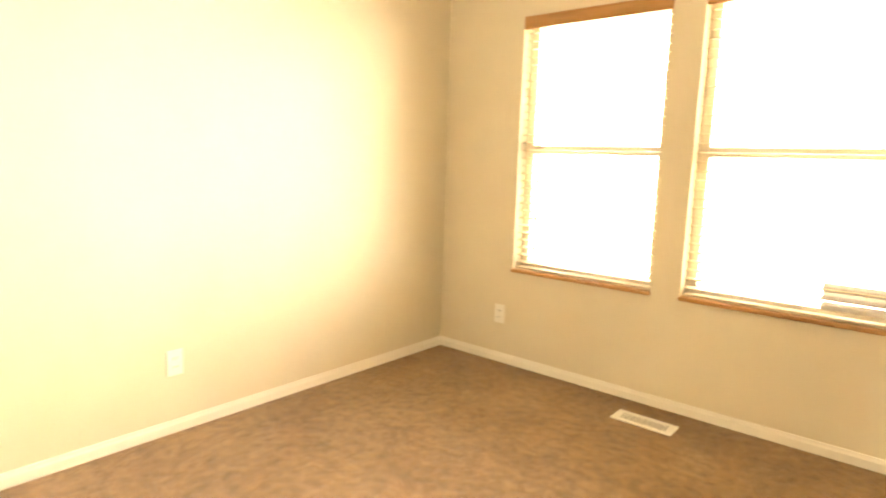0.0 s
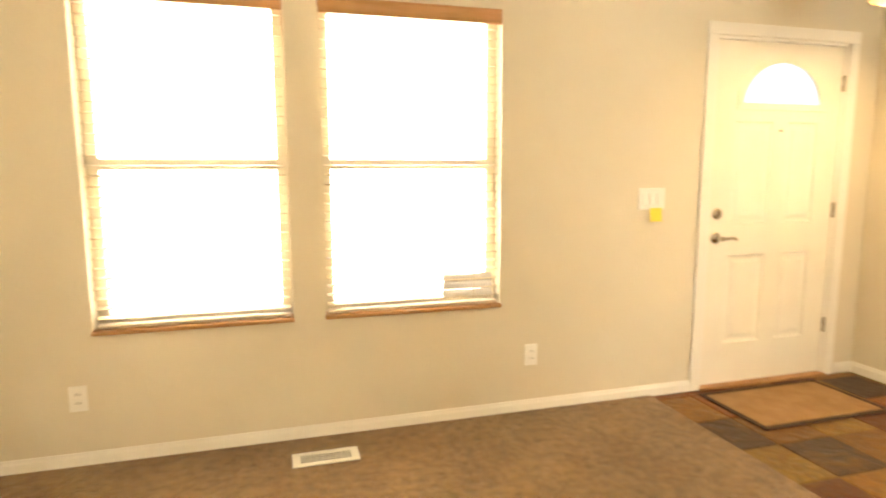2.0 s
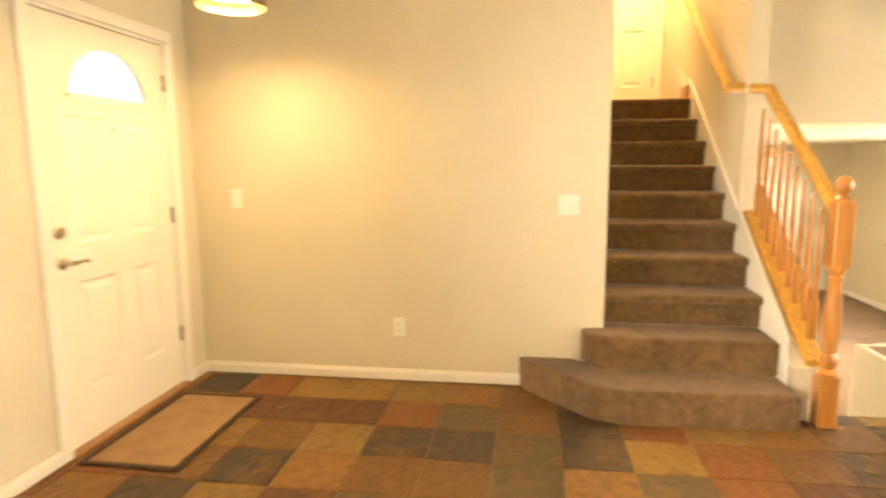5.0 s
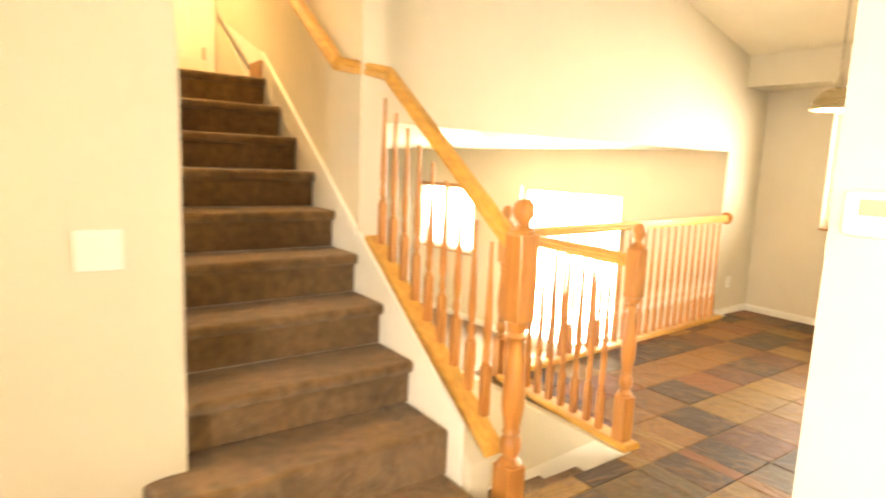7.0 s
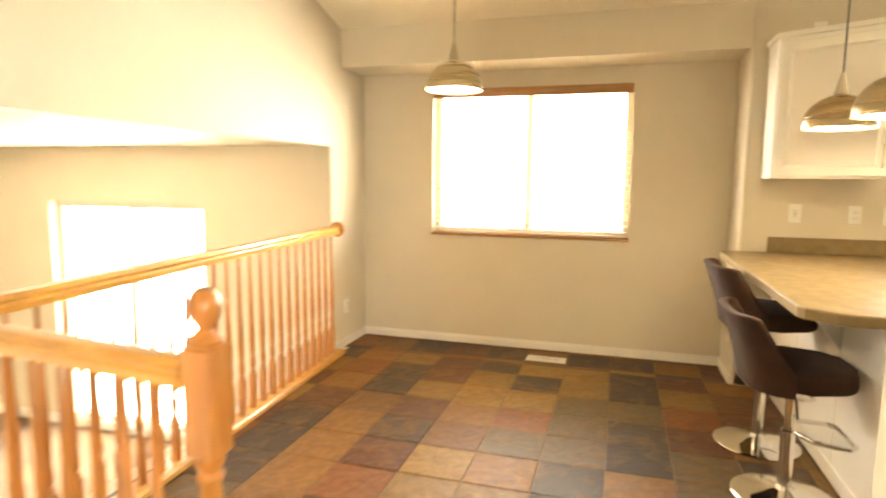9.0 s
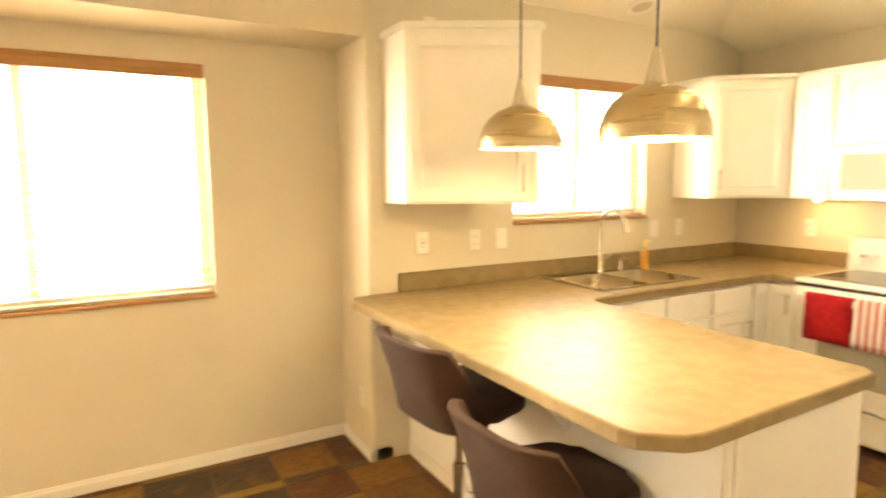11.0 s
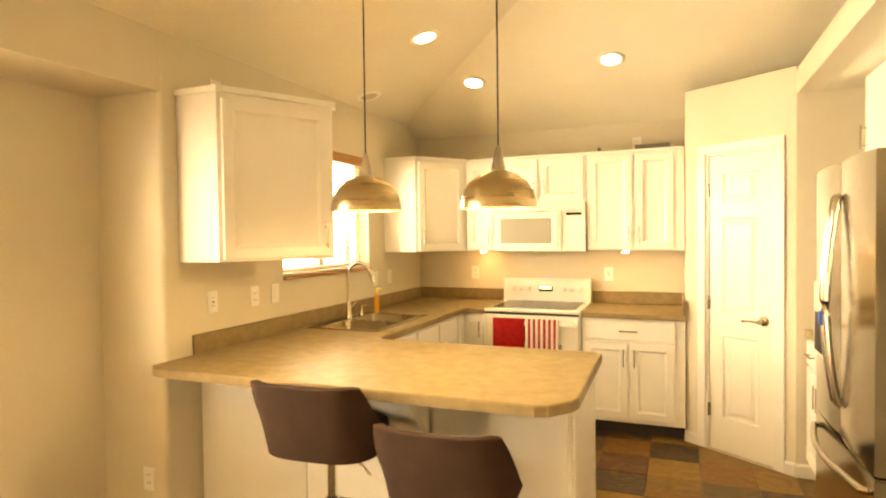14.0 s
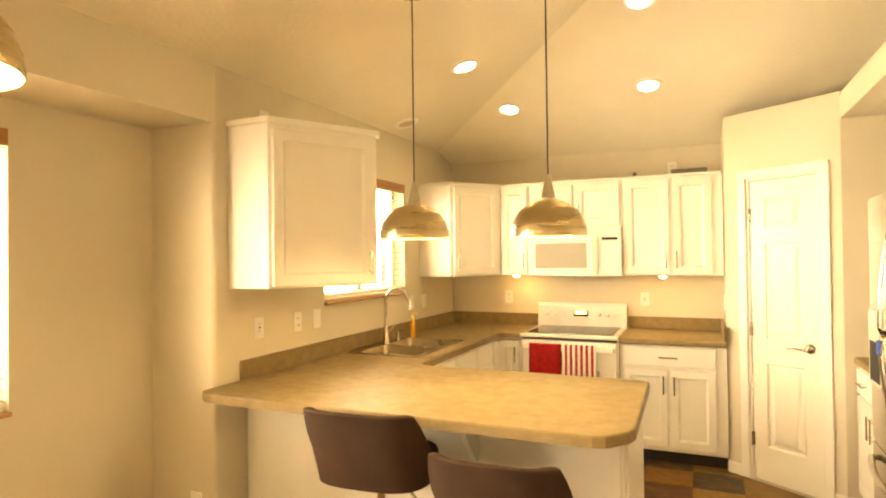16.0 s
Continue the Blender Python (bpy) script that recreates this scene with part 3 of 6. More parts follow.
# ---- windows ----
def window(name, label, w, z0, z1, split, place, power, valance=True, slats=True, sill=True, bent=False, color=(1.0, 0.93, 0.82)):
    """Local: the room is at -y, the inner wall face at y = 0, the middle at x = 0."""
    ob = thing(name, label, "window", place, kind="structure")
    h = w / 2
    bm = bmesh.new()
    f = 0.05 if split == "hung" else 0.055
    for b in ((-h, -h + f, z0, z1), (h - f, h, z0, z1), (-h + f, h - f, z0, z0 + f), (-h + f, h - f, z1 - f, z1)):
        add_box(bm, b[0], b[1], 0.085, 0.145, b[2], b[3], 0.004, 1)
    part("window_frame", bm, VINYL, ob, "white vinyl window frame")
    if split == "hung":
        zm = z0 + 0.49 * (z1 - z0)
        part("meeting_rail", box(-h + f, h - f, 0.078, 0.135, zm - 0.025, zm + 0.025, 0.004, 1), VINYL, ob)
        panes = [(-h + f, h - f, z0 + f, zm - 0.025), (-h + f, h - f, zm + 0.025, z1 - f)]
    else:
        part("meeting_stile", box(-0.028, 0.028, 0.078, 0.135, z0 + f, z1 - f, 0.004, 1), VINYL, ob)
        panes = [(-h + f, -0.028, z0 + f, z1 - f), (0.028, h - f, z0 + f, z1 - f)]
    for p in panes:
        g = part("pane", box(p[0], p[1], 0.108, 0.112, p[2], p[3]), GLASS, ob)
        g.visible_shadow = False
    if sill:
        part("window_sill", box(-h - 0.004, h + 0.004, -0.022, 0.084, z0 - 0.018, z0 + 0.002, 0.005, 2), VALANCE, ob, "brown wood sill")
    if valance:
        bm = box(-h + 0.004, h - 0.004, -0.012, 0.008, z1 - 0.072, z1 - 0.002, 0.004, 2)
        add_box(bm, -h + 0.004, h - 0.004, 0.009, 0.06, z1 - 0.03, z1 - 0.004)
        part("valance", bm, VALANCE, ob, "brown wood blind valance")
    if slats:
        top, bot = z1 - 0.085, z0 + 0.05
        n = int((top - bot) / 0.043)
        bm = bmesh.new()
        sec = [(-0.024, -0.002), (0, 0.0015), (0.024, -0.002), (0.024, -0.0045), (0, -0.001), (-0.024, -0.0045)]
        add_prism(bm, sec, -h + 0.012, h - 0.012, "x")
        first = part("slat", bm, SLAT, ob)
        first.matrix_basis = pose(0, 0.038, bot, 4, 0, 0)
        for i in range(1, n + 1):
            s = new("slat", first.data)
            s.parent = ob
            s.matrix_basis = pose(0, 0.038, bot + i * (top - bot) / n, 4, 0, 0)
        part("bottom_rail", box(-h + 0.012, h - 0.012, 0.012, 0.064, z0 + 0.004, z0 + 0.018, 0.003, 2), SLAT, ob)
        for x in (-h + 0.14, h - 0.14):
            part("cord", tube([(x, 0.012, z0 + 0.02), (x, 0.012, z1 - 0.05)], 0.0012, 5), SLAT, ob)
    if bent:
        # short slats added as grey stripes; the shade is in their colour
        bm = bmesh.new()
        add_prism(bm, sec, h - 0.30, h - 0.035, "x")
        first = part("bent_slat", bm, BENT, ob, "short grey blind slat with its shade painted in, turned shut")
        first.matrix_basis = pose(0, 0.030, z0 + 0.062, 44, 0, 0)
        for dz in (0.105, 0.145):
            b = new("bent_slat", first.data)
            b.parent = ob
            b.matrix_basis = pose(0, 0.030, z0 + dz, 44, 0, 0)
    for p in panes:
        pw, ph = p[1] - p[0], p[3] - p[2]
        lamp = bpy.data.lights.new(name + "_daylight", "AREA")
        lamp.shape, lamp.size, lamp.size_y, lamp.energy, lamp.color = "RECTANGLE", pw + 0.03, ph + 0.03, power / 2, color
        lamp.spread = radians(128 if split == "hung" else 165)
        lo = new(name + "_daylight", lamp)
        lo.matrix_basis = place @ Matrix.Translation(((p[0] + p[1]) / 2, 0.20, (p[2] + p[3]) / 2)) @ pose(0, 0, 0, -90, 0, 0)
    return ob


def mid(o):
    return (o[0] + o[1]) / 2


window("window_1", "white vinyl double-hung window with open blinds and wood valance", WIN1[1] - WIN1[0], WIN1[2], WIN1[3], "hung", pose(mid(WIN1), NY, 0), P_LIVING)
window("window_2", "white vinyl double-hung window with open blinds and wood valance", WIN2[1] - WIN2[0], WIN2[2], WIN2[3], "hung", pose(mid(WIN2), NY, 0), P_LIVING, bent=True)
window("window_3", "wide sliding dining window with open blinds and wood valance", NOOKW[1] - NOOKW[0], NOOKW[2], NOOKW[3], "slide", pose(mid(NOOKW), NOOK_Y, 0, 0, 0, 180), P_NOOK)
window("window_4", "kitchen sink window with half-open blinds and wood valance", SINKW[1] - SINKW[0], SINKW[2], SINKW[3], "slide", pose(mid(SINKW), SY, 0, 0, 0, 180), P_SINK)
window("window_5", "family room window with open blinds and wood valance", FAMW[1] - FAMW[0], FAMW[2], FAMW[3], "slide", pose(mid(FAMW), SY, 0, 0, 0, 180), P_FAMW)
window("sliding_door", "bright white-framed sliding glass patio door", SLIDER[1] - SLIDER[0], SLIDER[2], SLIDER[3], "slide", pose(mid(SLIDER), SY, 0, 0, 0, 180), P_SLIDER, False, False, False)


# ---- doors ----
def panel(parent, x0, x1, z0, z1, y, mat_):
    """A raised panel in a sunk field."""
    bm = bmesh.new()
    d = 0.028
    rings = []
    for inset, dy in ((0, 0.0), (0.010, 0.009), (d, 0.009), (d + 0.022, 0.001)):
        rings.append([bm.verts.new(p) for p in ((x0 + inset, y + dy, z0 + inset), (x1 - inset, y + dy, z0 + inset), (x1 - inset, y + dy, z1 - inset), (x0 + inset, y + dy, z1 - inset))])
    for a, b in zip(rings, rings[1:]):
        for i in range(4):
            bm.faces.new((a[i], a[(i + 1) % 4], b[(i + 1) % 4], b[i]))
    bm.faces.new(rings[-1])
    back = [bm.verts.new((v.co.x, y + 0.014, v.co.z)) for v in rings[0]]
    for i in range(4):
        bm.faces.new((rings[0][i], back[i], back[(i + 1) % 4], rings[0][(i + 1) % 4]))
    bm.faces.new(back[::-1])
    return part("panel", bm, mat_, parent)


def lever(parent, x, z, side, y=0.0, reach=0.115):
    h = part("door_handle", add_lathe(lathe([(0, 0.0), (0.033, 0.0), (0.033, 0.006), (0.026, 0.014), (0.012, 0.018), (0.011, 0.05), (0, 0.05)], 24), [(0, 0.05), (0.014, 0.05), (0.014, 0.066), (0, 0.068)], 16),
             NICKEL, parent, "satin nickel lever handle", True)
    h.matrix_basis = pose(x, y, z, 90, 0, 0)
    part("lever", tube([(0, 0, 0.058), (side * 0.03, 0.0, 0.062), (side * reach * 0.7, 0.004, 0.060), (side * reach, -0.006, 0.056)], 0.0085, 10, flat=0.8), NICKEL, h, "", True)
    return h


def hinge(parent, x, z, y=0.0):
    bm = box(x - 0.012, x + 0.012, y - 0.003, y + 0.001, z - 0.045, z + 0.045, 0.001, 1)
    add_lathe(bm, [(0, -0.048), (0.006, -0.046), (0.006, 0.046), (0, 0.05)], 10, (x, y - 0.006, z))
    part("hinge", bm, NICKEL, parent, "dull metal hinge")


def casing(parent, w, h, cw=0.058, y=0.0):
    sec = 0.016
    for b in ((-cw, 0.0, 0.0, h), (w, w + cw, 0.0, h)):
        bm = box(b[0], b[1], y - sec, y, b[2] + 0.004, b[3], 0.004, 2)
        part("casing", bm, TRIM, parent)
    part("casing", box(-cw, w + cw, y - sec - 0.001, y, h + 0.0005, h + cw, 0.004, 2), TRIM, parent)
    bm = box(0, 0.016, 0.001, 0.10, 0.004, h)
    add_box(bm, w - 0.016, w, 0.001, 0.10, 0.004, h)
    add_box(bm, 0.016, w - 0.016, 0.001, 0.10, h - 0.016, h)
    part("jamb", bm, TRIM, parent)


def six_panel(name, label, w, h, place, handle_left, hinge_side, narrow=False):
    """Local: the room at -y, opening from x = 0 to w."""
    d = thing(name, label, "door", place, kind="structure")
    casing(d, w, h)
    x0, x1, z0, z1, y = 0.019, w - 0.019, 0.012, h - 0.019, 0.012
    st = 0.11 if not narrow else 0.095
    cols = [(x0 + st, (x0 + x1) / 2 - 0.05), ((x0 + x1) / 2 + 0.05, x1 - st)] if not narrow else [(x0 + st, x1 - st)]
    rows = [(0.24, 0.80), (0.96, 1.60), (1.70, h - 0.14)]
    cuts_x = [x0] + [c for p in cols for c in p] + [x1]
    bm = bmesh.new()
    add_box(bm, x0, x1, y + 0.014, y + 0.035, z0, z1)
    for i in range(0, len(cuts_x), 2):
        add_box(bm, cuts_x[i], cuts_x[i + 1], y, y + 0.0139, z0, z1)
    for c in cols:
        lows = [z0] + [r[1] for r in rows]
        highs = [r[0] for r in rows] + [z1]
        for a, b in zip(lows, highs):
            add_box(bm, c[0], c[1], y, y + 0.0139, a, b)
    leaf = part("door_leaf", bm, DOORW, d, "white painted six-panel door leaf" if not narrow else "white painted three-panel door leaf")
    for c in cols:
        for r in rows:
            panel(leaf, c[0], c[1], r[0], r[1], y, DOORW)
    lever(d, x0 + 0.06 if handle_left else x1 - 0.06, 0.93, 1 if handle_left else -1, y)
    for z in (0.28, h / 2, h - 0.25):
        hinge(d, 0.016 if hinge_side == "l" else w - 0.016, z, 0.008)
    return d


# front door with a half-round light
fd = thing("front_door", "white steel front door with half-round light and brass lock", "door", pose(DOOR[0], NY, 0), kind="structure")
W, Hh = DOOR[1] - DOOR[0], DOOR[3]
casing(fd, W, Hh, 0.066)
part("threshold", box(0.0, W, -0.03, 0.12, 0.002, 0.022, 0.004, 2), VALANCE, fd, "brown wood threshold")
x0, x1, y, zt, zc = 0.019, W - 0.019, 0.014, Hh - 0.019, 1.645
xc, rx, rz = W / 2 + 0.02, 0.305, 0.27
bm = bmesh.new()
cols = [(x0 + 0.15, xc - 0.055), (xc + 0.055, x1 - 0.15)]
rows = [(0.27, 0.80), (0.98, 1.57)]
add_box(bm, x0, x1, y + 0.014, y + 0.04, 0.024, zc)
for a, b in ((x0, cols[0][0]), (cols[0][1], cols[1][0]), (cols[1][1], x1)):
    add_box(bm, a, b, y, y + 0.0139, 0.024, zc)
for c in cols:
    for a, b in ((0.024, 0.27), (0.80, 0.98), (1.57, zc)):
        add_box(bm, c[0], c[1], y, y + 0.0139, a, b)
add_box(bm, x0, xc - rx, y, y + 0.04, zc, zt)
add_box(bm, xc + rx, x1, y, y + 0.04, zc, zt)
N = 20
arch = [(xc + rx * math.cos(math.pi * i / N), zc + 0.012 + rz * math.sin(math.pi * i / N)) for i in range(N + 1)]
for (ax, az), (bx, bz) in zip(arch, arch[1:]):
    add_prism(bm, [(bx, bz), (ax, az), (ax, zt), (bx, zt)], y, y + 0.04, "y")
leaf = part("door_leaf", bm, DOORW, fd, "white painted steel door leaf")
for c in cols:
    for r in rows:
        panel(leaf, c[0], c[1], r[0], r[1], y, DOORW)
bm = bmesh.new()
for (ax, az), (bx, bz) in zip(arch, arch[1:]):
    def inner(px, pz, k):
        return (xc + (px - xc) * k, zc + 0.012 + (pz - zc - 0.012) * k)
    add_prism(bm, [inner(bx, bz, 0.9), inner(ax, az, 0.9), inner(ax, az, 1.06), inner(bx, bz, 1.06)], y - 0.008, y + 0.002, "y")
add_box(bm, xc - rx * 1.06, xc + rx * 1.06, y - 0.008, y + 0.002, zc - 0.012, zc + 0.03, 0.003, 1)
part("light_frame", bm, DOORW, fd)
g = part("pane", prism(arch, y + 0.018, y + 0.022, "y"), GLASS, fd)
g.visible_shadow = False
lever(fd, x0 + 0.055, 0.905, 1, y, 0.10)
bm = lathe([(0, 0), (0.032, 0), (0.032, 0.008), (0.024, 0.016), (0, 0.018)], 24)
add_box(bm, -0.006, 0.006, -0.018, 0.018, 0.016, 0.034, 0.003, 1)
dead = part("deadbolt", bm, NICKEL, fd, "satin nickel deadbolt turn", True)
dead.matrix_basis = pose(x0 + 0.055, y, 1.045, 90, 0, 0)
for z in (0.33, 1.05, 1.80):
    hinge(fd, W - 0.014, z, 0.006)
part("peephole", lathe([(0, 0), (0.008, 0.0), (0.008, 0.004), (0, 0.004)], 12, (0, 0, 0)), NICKEL, fd).matrix_basis = pose(xc, y, 1.52, 90, 0, 0)

six_panel("door_2", "white six-panel closet door with nickel lever", CLOSET[1] - CLOSET[0], CLOSET[3], pose(BX, CLOSET[0], 0, 0, 0, 90), False, "l")
six_panel("door_3", "narrow white three-panel pantry door with nickel lever", pd1 - pd0, 2.04, pose(*(PA + PDIR * pd0), 0, 0, PANG), False, "l", True)
six_panel("door_4", "white panel door at the head of the stairs", 0.76, 2.04, pose(5.6195, 0.60, 1.87, 0, 0, -90), True, "r")


# ---- stairs and railings ----
flight = thing("staircase", "brown carpeted stairs rising beside the foyer wall", "stairs", kind="structure")
def nose_x(k):
    return NOSE2 + (k - 2) * RUN


def step_section(k, x_end):
    x, z = nose_x(k), k * RISE
    arc = [(x + 0.018 * (1 - math.cos(a)), z - 0.018 + 0.018 * math.sin(a)) for a in (math.pi / 2 * i / 4 for i in range(5))]
    return [(x + 0.034, z - RISE + 0.002), (x + 0.034, z - 0.052), (x + 0.012, z - 0.050), (x + 0.001, z - 0.036)] + arc + [(x_end, z), (x_end, z - RISE + 0.002)]


for k in range(3, 11):
    end = nose_x(k + 1) + 0.034 if k < 10 else 5.62
    part("step", prism(step_section(k, end), STAIR_Y0, STAIR_Y1 - 0.002, "y"), STAIRC, flight, "", True)


def plan_step(pts, z0, z1):
    bm = prism(pts, z0, z1)
    es = [e for e in bm.edges if abs(e.verts[0].co.z - z1) < 1e-5 and abs(e.verts[1].co.z - z1) < 1e-5]
    bmesh.ops.bevel(bm, geom=es, offset=0.02, segments=3, affect="EDGES", profile=0.5)
    return bm


part("step", plan_step([(2.387, STAIR_Y0), (2.70, STAIR_Y0), (2.70, STAIR_Y1 - 0.002), (EX - 0.002, STAIR_Y1 - 0.002), (EX - 0.002, 0.80), (2.44, 0.79), (2.387, 0.70)], RISE, 2 * RISE), STAIRC, flight)
part("step", plan_step([(2.10, STAIR_Y0), (2.42, STAIR_Y0), (2.42, 0.72), (EX - 0.002, 0.86), (EX - 0.002, 1.16), (2.47, 1.13), (2.12, 0.78), (2.06, 0.62)], 0.004, RISE), STAIRC, flight)
# skirt board on the wall side and white stringer below the treads
bm = prism([(2.30, 0.03), (2.45, 0.03), (3.16, 0.62), (5.62, 1.87 + 0.62), (5.62, 2.45), (4.52, 2.03), (3.16, 1.045), (2.30, 0.42)], STAIR_Y0 - 0.011, STAIR_Y0 - 0.001, "y")
part("stringer", bm, TRIM, flight, "white painted stringer board")
part("skirt_cap", prism([(3.17, 1.03), (4.50, 2.0), (4.50, 2.035), (3.17, 1.065)], STAIR_Y0 - 0.001, STAIR_Y0 + 0.014, "y"), TRIM, flight)
part("end_block", box(4.52, 4.75, STAIR_Y0 - 0.001, STAIR_Y0 + 0.012, 1.872, 1.99, 0.003, 1), VALANCE, flight, "brown wood baseboard on the landing")

lower = thing("lower_staircase", "carpeted steps going down to the family room", "stairs", kind="structure")
for k in range(6):
    x = WELL_X + (k - 1) * 0.262
    bm = plan_step([(x - 0.02, WELL_Y + 0.06), (x + 0.29, WELL_Y + 0.06), (x + 0.29, STAIR_Y0 - 0.105), (x - 0.02, STAIR_Y0 - 0.105)], FAM_Z + 0.001, -0.005 - k * 0.177 - (0.003 if k else 0))
    if k:
        part("step", bm, STAIRC, lower)
    else:
        bm.free()


def newel(parent, x, y, z0, top, block, s=0.045):
    """A turned post on a square foot, with a square head and a ball; z0: its foot, top: the ball's top."""
    bm = bmesh.new()
    k = s / 0.045
    add_box(bm, x - s, x + s, y - s, y + s, z0, z0 + 0.27, 0.005, 1)
    b0, b1 = top - 0.125 - block, top - 0.125
    t0, t1 = z0 + 0.27, b0
    L = t1 - t0
    prof = [(0.043, 0), (0.046, 0.02), (0.036, 0.04), (0.027, 0.06), (0.038, 0.09), (0.042, 0.14), (0.037, 0.19), (0.028, 0.21), (0.036, 0.235), (0.030, 0.26),
            (0.034, 0.30), (0.044, 0.42), (0.043, 0.52), (0.034, 0.74), (0.027, 0.86), (0.036, 0.90), (0.028, 0.93), (0.040, 0.97), (0.043, 1.0)]
    add_lathe(bm, [(0, 0.0)] + [(r * k, t * L) for r, t in prof] + [(0, L)], 20, (x, y, t0))
    add_box(bm, x - s, x + s, y - s, y + s, b0, b1, 0.005, 1)
    ball = [(0, 0), (0.043, 0.0), (0.046, 0.012), (0.032, 0.022), (0.018, 0.034), (0.022, 0.042), (0.036, 0.058), (0.042, 0.082), (0.036, 0.106), (0.020, 0.121), (0, 0.125)]
    add_lathe(bm, [(r * k, z) for r, z in ball], 20, (x, y, b1))
    return part("newel_post", bm, OAK, parent, "turned oak newel post with ball top", True)


def baluster_mesh(h):
    bm = bmesh.new()
    s = 0.017
    add_box(bm, -s, s, -s, s, 0, 0.20, 0.002, 1)
    L = h - 0.20
    prof = [(0.016, 0.0), (0.018, 0.02), (0.011, 0.045), (0.016, 0.07), (0.017, 0.12), (0.012, 0.16), (0.015, 0.20), (0.017, 0.30), (0.013, 0.55), (0.009, 0.80), (0.008, 1.0)]
    add_lathe(bm, [(0, 0)] + [(r, t * L) for r, t in prof] + [(0, L)], 10, (0, 0, 0.20))
    return bm


RAIL = [(-0.030, -0.032), (0.030, -0.032), (0.032, -0.010), (0.026, 0.0), (0.031, 0.012), (0.022, 0.028), (0.0, 0.034), (-0.022, 0.028), (-0.031, 0.012), (-0.026, 0.0), (-0.032, -0.010)]
SHOE = [(-0.055, 0.0), (0.055, 0.0), (0.055, 0.022), (0.042, 0.034), (-0.042, 0.034), (-0.055, 0.022)]

sr = thing("stair_railing", "honey oak stair railing with turned balusters and newel", "railing")
AX, AY = 2.20, -0.385
newel(sr, AX, AY, 0.0, 1.268, 0.32)
slope = RISE / RUN
za = 1.105
bm = bmesh.new()
add_sweep(bm, (AX + 0.045, AY, za), (3.135, AY + 0.02, za + (3.135 - AX) * slope), RAIL)
add_sweep(bm, (3.136, AY + 0.02, za + (3.135 - AX) * slope), (3.235, STAIR_Y0 + 0.075, za + (3.135 - AX) * slope + 0.03), RAIL)
add_sweep(bm, (3.236, STAIR_Y0 + 0.075, za + (3.135 - AX) * slope + 0.03), (4.70, STAIR_Y0 + 0.075, za + (3.135 - AX) * slope + 0.03 + 1.465 * slope), RAIL)
part("handrail", bm, OAKX, sr, "honey oak handrail", True)
bm = bmesh.new()
zb = 0.295
add_sweep(bm, (AX + 0.045, AY + 0.035, zb), (3.17, AY + 0.07, zb + (3.17 - AX) * slope), [(-0.05, 0), (0.05, 0), (0.05, 0.024), (0.04, 0.034), (-0.04, 0.034)])
part("base_rail", bm, OAKX, sr, "honey oak base rail")
first = None
for i in range(9):
    x = AX + 0.13 + i * 0.098
    if first is None:
        first = part("baluster", baluster_mesh(0.68), OAK, sr, "", True)
        b = first
    else:
        b = new("baluster", first.data)
        b.parent = sr
    b.matrix_basis = pose(x, AY + 0.025 + (x - AX) * 0.03, zb + 0.03 + (x - AX) * slope)
for x in (3.6, 4.3):
    z = za + (3.135 - AX) * slope + 0.03 + (x - 3.235) * slope
    part("bracket", tube([(x, STAIR_Y0 - 0.001, z - 0.09), (x, STAIR_Y0 + 0.05, z - 0.085), (x, STAIR_Y0 + 0.075, z - 0.03)], 0.007, 8), BRASS, sr, "brass wall bracket")

fr = thing("floor_railing", "honey oak guard railing round the stair well", "railing")
BX2, BY2 = 2.415, -1.35
CX2, CY2 = 3.475, -1.45
newel(fr, BX2, BY2, 0.0, 1.135, 0.24, 0.037)
newel(fr, CX2, CY2, 0.0, 1.135, 0.24, 0.037)
bm = bmesh.new()
add_sweep(bm, (BX2 + 0.045, BY2, 0.95), (CX2 - 0.045, CY2, 0.95), RAIL)
part("handrail", bm, OAKX, fr, "honey oak handrail", True)
bm = bmesh.new()
add_sweep(bm, (CX2, CY2 - 0.045, 0.95), (CX2 + 0.17, pier - 0.02, 0.975), RAIL)
part("handrail", bm, OAKY, fr, "honey oak handrail", True)
bm = bmesh.new()
add_sweep(bm, (BX2 - 0.07, BY2, 0.002), (CX2 - 0.046, CY2, 0.002), SHOE)
part("base_rail", bm, OAKX, fr, "honey oak base rail", True)
bm = bmesh.new()
add_sweep(bm, (CX2, CY2 - 0.046, 0.002), (CX2 + 0.17, pier - 0.01, 0.002), SHOE)
part("base_rail", bm, OAKY, fr, "honey oak base rail", True)
first = part("baluster", baluster_mesh(0.895), OAK, fr, "", True)
first.matrix_basis = pose(BX2 + 0.145, BY2, 0.034)
spots = [(BX2 + 0.145 + 0.104 * i, BY2 - 0.0095 * (i + 1.4)) for i in range(1, 9)]
n = 26
spots += [(CX2 + 0.17 * (i / n), CY2 - 0.05 - (CY2 - 0.05 - pier) * i / n) for i in range(1, n)]
for x, y in spots:
    b = new("baluster", first.data)
    b.parent = fr
    b.matrix_basis = pose(x, y, 0.034)
bm = lathe([(0, 0), (0.058, 0), (0.058, 0.012), (0.045, 0.022), (0, 0.022)], 22)
part("rosette", bm, OAK, fr, "round oak wall rosette", True).matrix_basis = pose(LOFT_X - 0.05, pier - 0.001, 0.975, -90, 0, 0)


